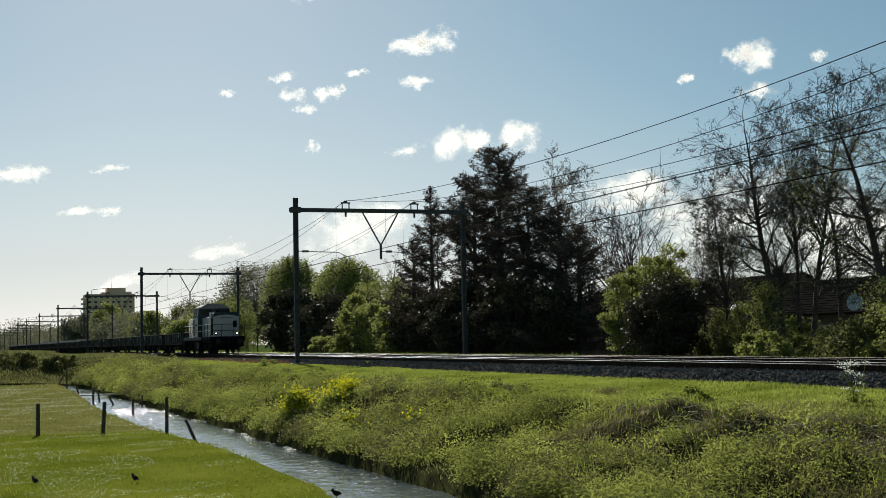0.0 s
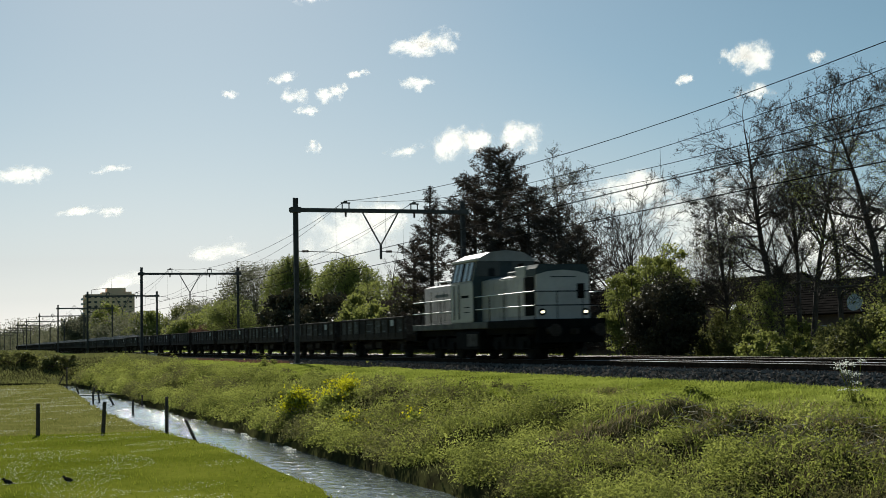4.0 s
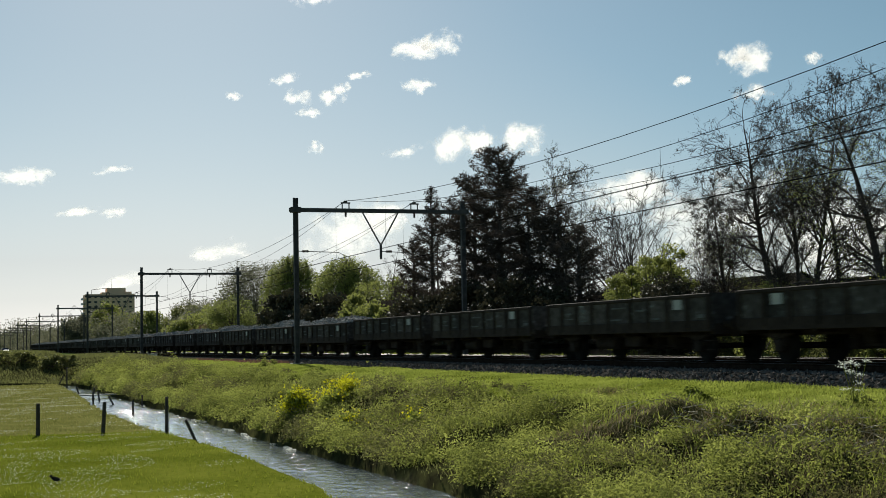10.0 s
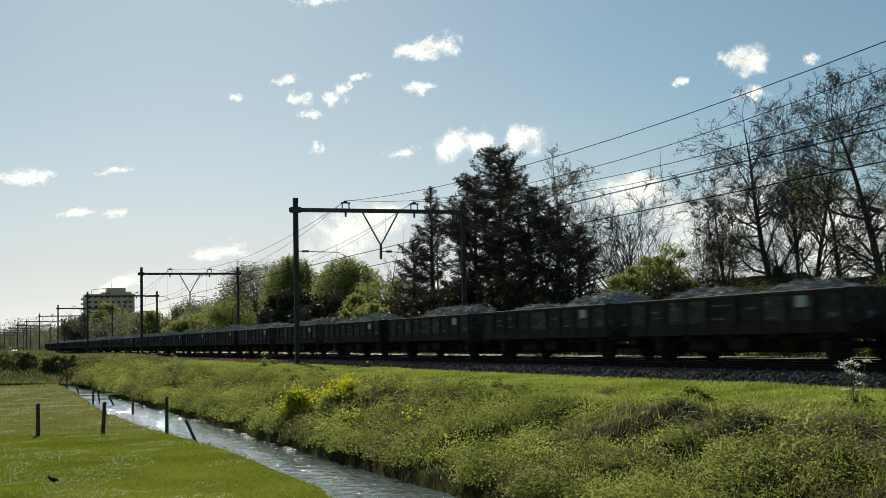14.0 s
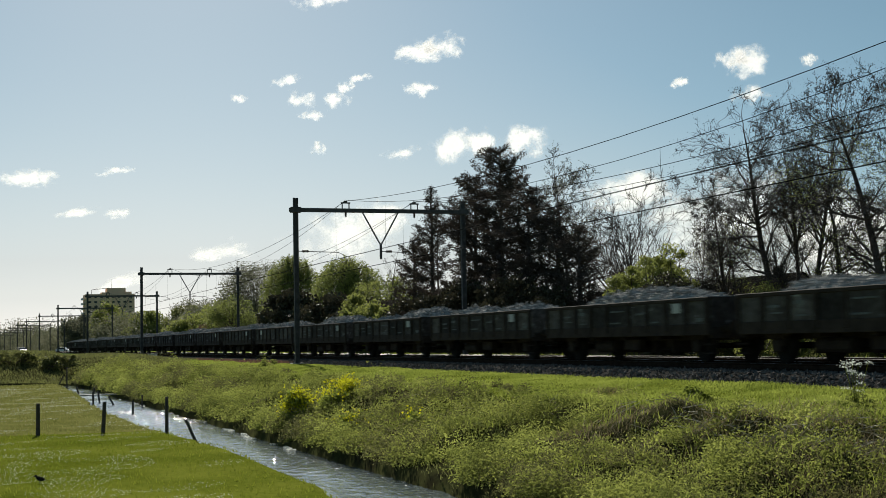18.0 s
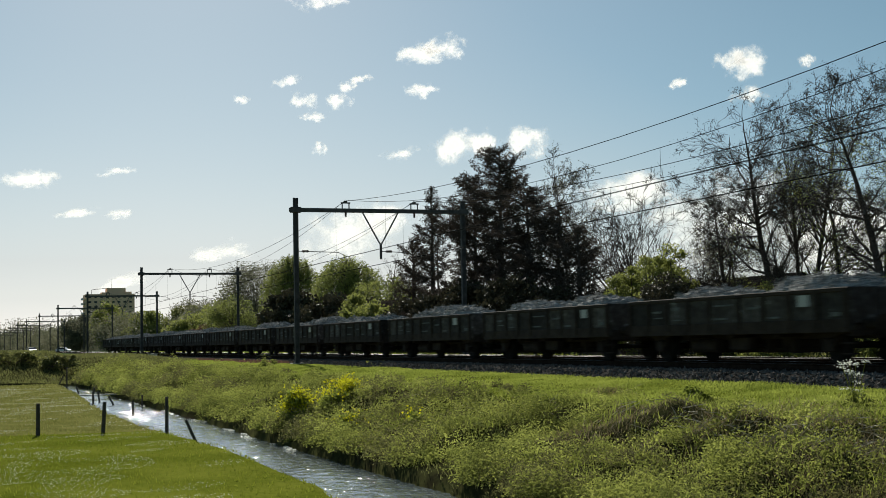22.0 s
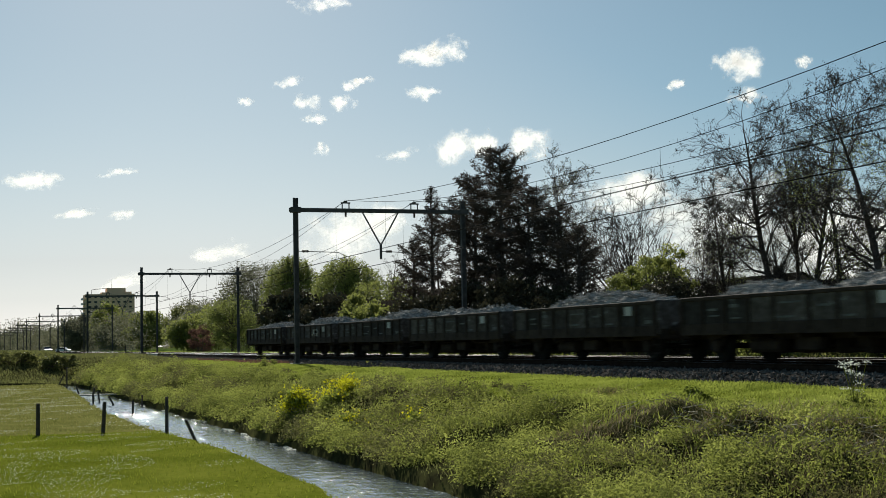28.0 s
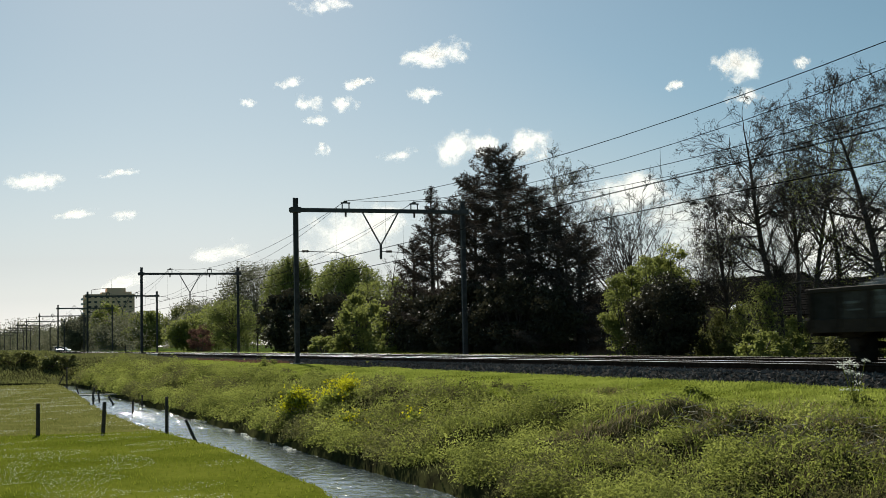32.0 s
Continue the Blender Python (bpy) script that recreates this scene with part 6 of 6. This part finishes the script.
def house(x, y, lx, ly, eaves, ridge, label, turn=0.0, dish=False, wall=None, chimney=True):
    h = thing("house", label, "house", pose(x, y, -0.95, 0, 0, turn))
    bm = new_bm()
    hull(bm, [(-ly / 2, 0), (ly / 2, 0), (ly / 2, eaves), (0, ridge - 0.1), (-ly / 2, eaves)], -lx / 2, lx / 2)
    part("wall", bm, wall or M_BRICK, h)
    k = (ridge - eaves) / (ly / 2)
    for s in (-1, 1):
        bm = new_bm()
        hull(bm, [(s * (ly / 2 + 0.3), eaves - 0.3 * k), (s * (ly / 2 + 0.3), eaves - 0.3 * k + 0.06), (0, ridge + 0.05), (0, ridge - 0.02)], -lx / 2 - 0.25, lx / 2 + 0.25)
        slope = part("roof", bm, M_TILE, h, "dark tiled roof slope")
        rows = 14
        for i in range(rows):
            bm = new_bm()
            a, d = i / rows, (i + 1.15) / rows
            v0, v1 = (ly / 2 + 0.35) * (1 - a), (ly / 2 + 0.35) * (1 - min(d, 1))
            z0, z1 = ridge - v0 * k, ridge - v1 * k
            hull(bm, [(s * v0, z0 + 0.06), (s * v0, z0 + 0.1), (s * v1, z1 + 0.06), (s * v1, z1 + 0.02)], -lx / 2 - 0.3, lx / 2 + 0.3)
            part("tile_course", bm, M_TILE, slope)
    bm = new_bm()
    if chimney:
        box(bm, (lx * 0.2, -0.35, ridge - 0.6), (lx * 0.2 + 0.6, 0.35, ridge + 0.7), 0.02)
        part("chimney", bm, M_BRICK, h)
    n = max(2, int(lx / 3))
    for i in range(n):
        cx = -lx / 2 + lx * (i + 0.5) / n
        bm = new_bm()
        for a, d, z0, z1 in ((-0.65, -0.57, 0.9, 2.2), (0.57, 0.65, 0.9, 2.2), (-0.65, 0.65, 0.9, 0.98), (-0.65, 0.65, 2.12, 2.2)):
            box(bm, (cx + a, -ly / 2 - 0.05, z0), (cx + d, -ly / 2 + 0.03, z1))
        w = part("window", bm, M_FRAME, h)
        bm = new_bm()
        box(bm, (cx - 0.57, -ly / 2 - 0.02, 0.98), (cx + 0.57, -ly / 2 - 0.004, 2.12))
        part("pane", bm, M_GLASS, w)
    bm = new_bm()
    rod(bm, (-lx / 2 - 0.2, -ly / 2 - 0.42, eaves - 0.1), (lx / 2 + 0.2, -ly / 2 - 0.42, eaves - 0.1), 0.06, n=8)
    part("gutter", bm, M_TILE, h)
    if dish:
        bm = new_bm()
        rod(bm, (-1.0, -ly / 2 - 0.1, eaves - 0.4), (-1.0, -ly / 2 - 0.6, eaves + 0.35), 0.03, n=6)
        bmesh.ops.create_cone(bm, cap_ends=True, segments=20, radius1=0.12, radius2=0.55, depth=0.16, matrix=pose(-1.0, -ly / 2 - 0.75, eaves + 0.5, 75, 0, 20))
        part("dish", bm, M_FRAME, h, "white satellite dish")
    return h


house(-66.0, 54.5, 26.0, 8.0, 3.0, 5.2, "low brick house with a long dark tiled roof", 0, True, chimney=False)
house(-99.0, 64.0, 12.0, 8.0, 4.4, 6.6, "brick house half hidden behind the trees")
house(-92.5, 47.5, 6.0, 5.0, 3.4, 5.2, "small grey outbuilding beside the conifers", 8)
shed = thing("garden_shed", "small shed with a pale sloping metal roof", "shed", pose(-75.2, 46.5, -0.95))
bm = new_bm()
box(bm, (-0.6, -0.5, 0), (0.6, 0.5, 3.2), 0.02)
part("wall", bm, M_WOOD, shed)
bm = new_bm()
hull(bm, [(-0.6, 3.2), (0.6, 3.6), (0.6, 3.66), (-0.6, 3.26)], -0.7, 0.7)
part("roof", bm, M_ROOFMETAL, shed, "pale metal roof")

hi = thing("apartment_tower", "distant ten-storey buff apartment block with balconies", "apartment block", pose(-840, 86.0, -1.0))
bm = new_bm()
box(bm, (-9, -14.3, 0), (9, 14.3, 33.6), 0.1)
part("wall", bm, M_CONC, hi)
bm = new_bm()
box(bm, (-5, -1.5, 33.6), (5, 9.5, 37.4), 0.1)
box(bm, (-6, -4.5, 33.6), (6, -1.5, 34.8))
box(bm, (-7, 9.5, 33.6), (7, 12.8, 35.0))
roofhouse = part("roof_house", bm, M_CONC, hi)
bm = new_bm()
rod(bm, (0, 1.5, 37.4), (0, 1.5, 43.0), 0.15, 0.08, n=6)
rod(bm, (0, -10, 33.6), (0, -10, 36.5), 0.15, n=6)
rod(bm, (0, -10, 36.5), (0, 0, 37.6), 0.15, n=6)
part("aerial", bm, M_MAST, roofhouse)
me_w = bpy.data.meshes.new("window")
bm = new_bm()
box(bm, (0, -0.8, 0.2), (0.14, 0.8, 1.2))
bm.to_mesh(me_w)
bm.free()
me_w.materials.append(M_GLASS)
me_b = bpy.data.meshes.new("balcony")
bm = new_bm()
box(bm, (-4, 0, 0), (4, 1.3, 0.2))
box(bm, (-4, 0, 0.2), (4, 0.12, 1.1))
bm.to_mesh(me_b)
bm.free()
me_b.materials.append(M_FRAME)
for s in range(11):
    for k in range(8):
        put("window", me_w, hi).location = (8.93, -11.9 + 3.4 * k, 1.6 + 2.95 * s)
    for x in (-4.4, 4.4):
        put("balcony", me_b, hi).location = (x, -15.6, 1.0 + 2.95 * s)


# ---- cars on the far road ----
M_CARW = mat("silver_car_paint", (0.5, 0.51, 0.52), (0.6, 0.61, 0.62), 1, 0.25, 0.3, bump=0)
M_CARD = mat("dark_car_paint", (0.03, 0.035, 0.045), (0.06, 0.065, 0.075), 1, 0.25, 0.3, bump=0)
M_TYRE = mat("tyre", (0.012, 0.012, 0.012), (0.025, 0.025, 0.025), 3, 0.9)


def car(material, label):
    c = thing("car", label, "car", group="cars on the far road")
    bm = new_bm()
    hull(bm, [(-2.1, 0.35), (2.1, 0.35), (2.15, 0.75), (1.2, 0.95), (0.55, 1.45), (-1.2, 1.48), (-1.9, 1.0), (-2.15, 0.9)], -0.85, 0.85, "y")
    part("body", bm, material, c)
    for s in (-1, 1):
        bm = new_bm()
        hull(bm, [(1.05, 0.98), (0.5, 1.4), (-1.15, 1.42), (-1.7, 1.02)], s * 0.855, s * 0.87, "y")
        part("side_window", bm, M_GLASS, c)
        for x in (-1.35, 1.35):
            bm = new_bm()
            rod(bm, (x, s * 0.72, 0.32), (x, s * 0.88, 0.32), 0.32, n=16)
            part("wheel", bm, M_TYRE, c)
        bm = new_bm()
        box(bm, (2.08, s * 0.7 - 0.15, 0.6), (2.17, s * 0.7 + 0.15, 0.76), 0.02)
        part("headlight", bm, M_PLATE, c)
    return c


road_car = car(M_CARD, "dark car driving on the far road")
parked_car = car(M_CARW, "silver car standing beside the far road")
parked_car.matrix_basis = pose(-420, 29.8, -0.45, 0, 0, 60)


# ---- birds ----
M_PLUME = mat("black_plumage", (0.01, 0.01, 0.012), (0.03, 0.03, 0.034), 20, 0.95, bump=0.1, spec=0.05)


def bird(label, perched=True):
    b0 = thing("bird", label, "bird", group="birds")
    b0.scale = (0.78, 0.78, 0.78)
    bm = new_bm()
    bmesh.ops.create_uvsphere(bm, u_segments=12, v_segments=8, radius=1, matrix=pose(0, 0, 0.1, 0, -22, 0) @ Matrix.Diagonal((0.105, 0.05, 0.055, 1)))
    part("body", bm, M_PLUME, b0, smooth=True)
    bm = new_bm()
    bmesh.ops.create_uvsphere(bm, u_segments=10, v_segments=7, radius=0.036, matrix=pose(0.1, 0, 0.17))
    head = part("head", bm, M_PLUME, b0, smooth=True)
    bm = new_bm()
    rod(bm, (0.13, 0, 0.168), (0.175, 0, 0.16), 0.012, 0.002, n=6)
    part("beak", bm, M_INSUL, head)
    bm = new_bm()
    hull(bm, [(-0.03, 0.0), (0.03, 0.0), (0.022, 0.01), (-0.022, 0.01)], -0.2, -0.08)
    tail = part("tail", bm, M_PLUME, b0)
    tail.location = (0, 0, 0.06)
    for s in (-1, 1):
        bm = new_bm()
        rod(bm, (0.01, s * 0.02, 0.0), (0.0, s * 0.02, 0.07), 0.005, n=5)
        part("leg", bm, M_INSUL, b0)
        bm = new_bm()
        if perched:
            bmesh.ops.create_uvsphere(bm, u_segments=10, v_segments=6, radius=1, matrix=pose(-0.03, s * 0.045, 0.105, 0, -20, 0) @ Matrix.Diagonal((0.1, 0.012, 0.036, 1)))
        else:
            hull(bm, [(0.06, s * 0.03), (-0.06, s * 0.03), (-0.08, s * 0.3), (0.0, s * 0.34), (0.07, s * 0.2)], 0.11, 0.118, "z")
        part("wing", bm, M_PLUME, b0)
    return b0


bird_a = bird("small black bird walking in the meadow grass")
bird_b = bird("small black bird feeding in the meadow grass")
bird_c = bird("small black bird beside the water's edge")
bird_d = bird("black bird flying low over the ditch", False)


# ---- what moves ----
def motions():
    def rolled(ob, x0, turn=0, z=0.0):
        walk(ob, [(t, pose(x0 + SPEED * t + max(0.0, 5.5 - t) * 0.44, NEAR_Y, z, 0, 0, turn)) for t in (0.0, 2.0, 4.0, 5.5, 7.0, 12.0, 22.0, 32.0)])

    rolled(loco, LOCO_X0)
    for i, w in enumerate(wagons):
        rolled(w, WAGON_X0 - PITCH * (11 + i), 180 if i in (5, 21) else 0)
    walk(water, [(t, pose(0.12 * t - 2, 0, 0)) for t in (0.0, 16.0, 32.0)])
    # the wind rocks the trees a little
    r = np.random.RandomState(5)
    for tree in SWAY:
        m0, ph, step = tree.matrix_basis.copy(), r.uniform(0, math.tau), r.uniform(1.5, 2.1)
        loc, turn = m0.translation, m0.to_euler()
        rows = []
        for i in range(int(32 / step) + 1):
            t = min(32.0, i * step)
            a = 0.0045 * math.sin(ph + t * 1.9) + 0.002 * math.sin(2.7 * ph + t * 3.1)
            rows.append((t, Matrix.Translation(loc) @ Matrix.Rotation(a, 4, "X") @ turn.to_matrix().to_4x4()))
        rows.append((32.0, rows[-1][1]))
        walk(tree, rows)
    for i, g in loads:
        rolled(g, WAGON_X0 - PITCH * (11 + i), 0, -0.1)

    for c, row in clouds:
        a, d = EYE + sky_way(row[0], row[1]) * CLOUD_D, EYE + sky_way(row[2], row[3]) * CLOUD_D
        walk(c, [(t, look(p, p * 2 - EYE) @ pose(0, 0, 0, 0, 0, c["slant"])) for t, p in ((0.0, a), (16.0, (a + d) / 2), (32.0, d))])
    # birds: feeding, walking, then away over the meadow
    def hop(ob, rows):
        walk(ob, [(t, pose(x, y, (float(ground_z(x, y)) + 0.02 if z is None else z), 0, 0, turn)) for t, x, y, z, turn in rows])

    hop(bird_a, [(0.0, -27.3, 1.4, None, 200), (1.0, -27.3, 1.25, None, 255), (2.0, -27.2, 0.95, None, 255), (3.5, -27.2, 0.8, None, 255), (5.5, -27.1, 1.7, None, 90), (6.0, -27.1, 1.82, None, 20), (9.0, -27.4, 1.8, None, 255), (13.0, -27.2, 1.74, None, 250), (19.0, -27.6, 1.35, None, 260), (20.0, -27.6, 0.9, None, 260), (21.2, -27.6, 0.1, None, 260), (24.0, -27.6, -3.0, None, 260), (32.0, -27.6, -5.0, None, 260)])
    hop(bird_b, [(0.0, -26.9, 3.23, None, 200), (1.0, -26.9, 3.2, None, 210), (2.0, -27.0, 3.05, None, 255), (3.0, -27.1, 2.8, None, 255), (4.0, -27.1, 2.0, None, 255), (5.0, -27.1, -0.2, 0.2, 255), (6.0, -27.1, -6.0, 3.5, 255), (7.0, -27.1, -16.0, 5.0, 255), (32.0, -27.1, -60.0, 9.0, 255)])
    hop(bird_c, [(0.0, -22.3, 6.0, None, 300), (3.0, -22.1, 5.95, None, 310), (4.5, -20.5, 5.5, None, 300), (6.0, -15.0, 5.0, -1.2, 300), (8.0, -4.0, 4.0, 0.5, 300), (32.0, 60.0, 0.0, 20.0, 300)])
    hop(bird_d, [(0.0, 30.0, -20.0, 6.0, 120), (26.0, 22.0, -12.0, 4.0, 120), (28.5, -18.5, 4.5, -1.3, 70), (28.8, -22.0, 6.0, -1.35, 65), (29.0, -23.0, 6.9, -1.5, 60), (29.2, -23.4, 8.0, -1.75, 50), (29.6, -17.0, 9.6, -1.35, 330), (32.0, 6.0, 2.0, 3.0, 330)])
    walk(par, [(t, par_at @ pose(0, 0, 0, 4 * math.sin(t * 1.7), 3 * math.sin(t * 1.1 + 1), 0)) for t in np.linspace(0, 32, 49)])
    walk(road_car, [(t, pose(-430 + 3 * t, 8.0 + 0.45 * t, -0.3, 0, 0, 10)) for t in (0.0, 16.0, 32.0)])


motions()
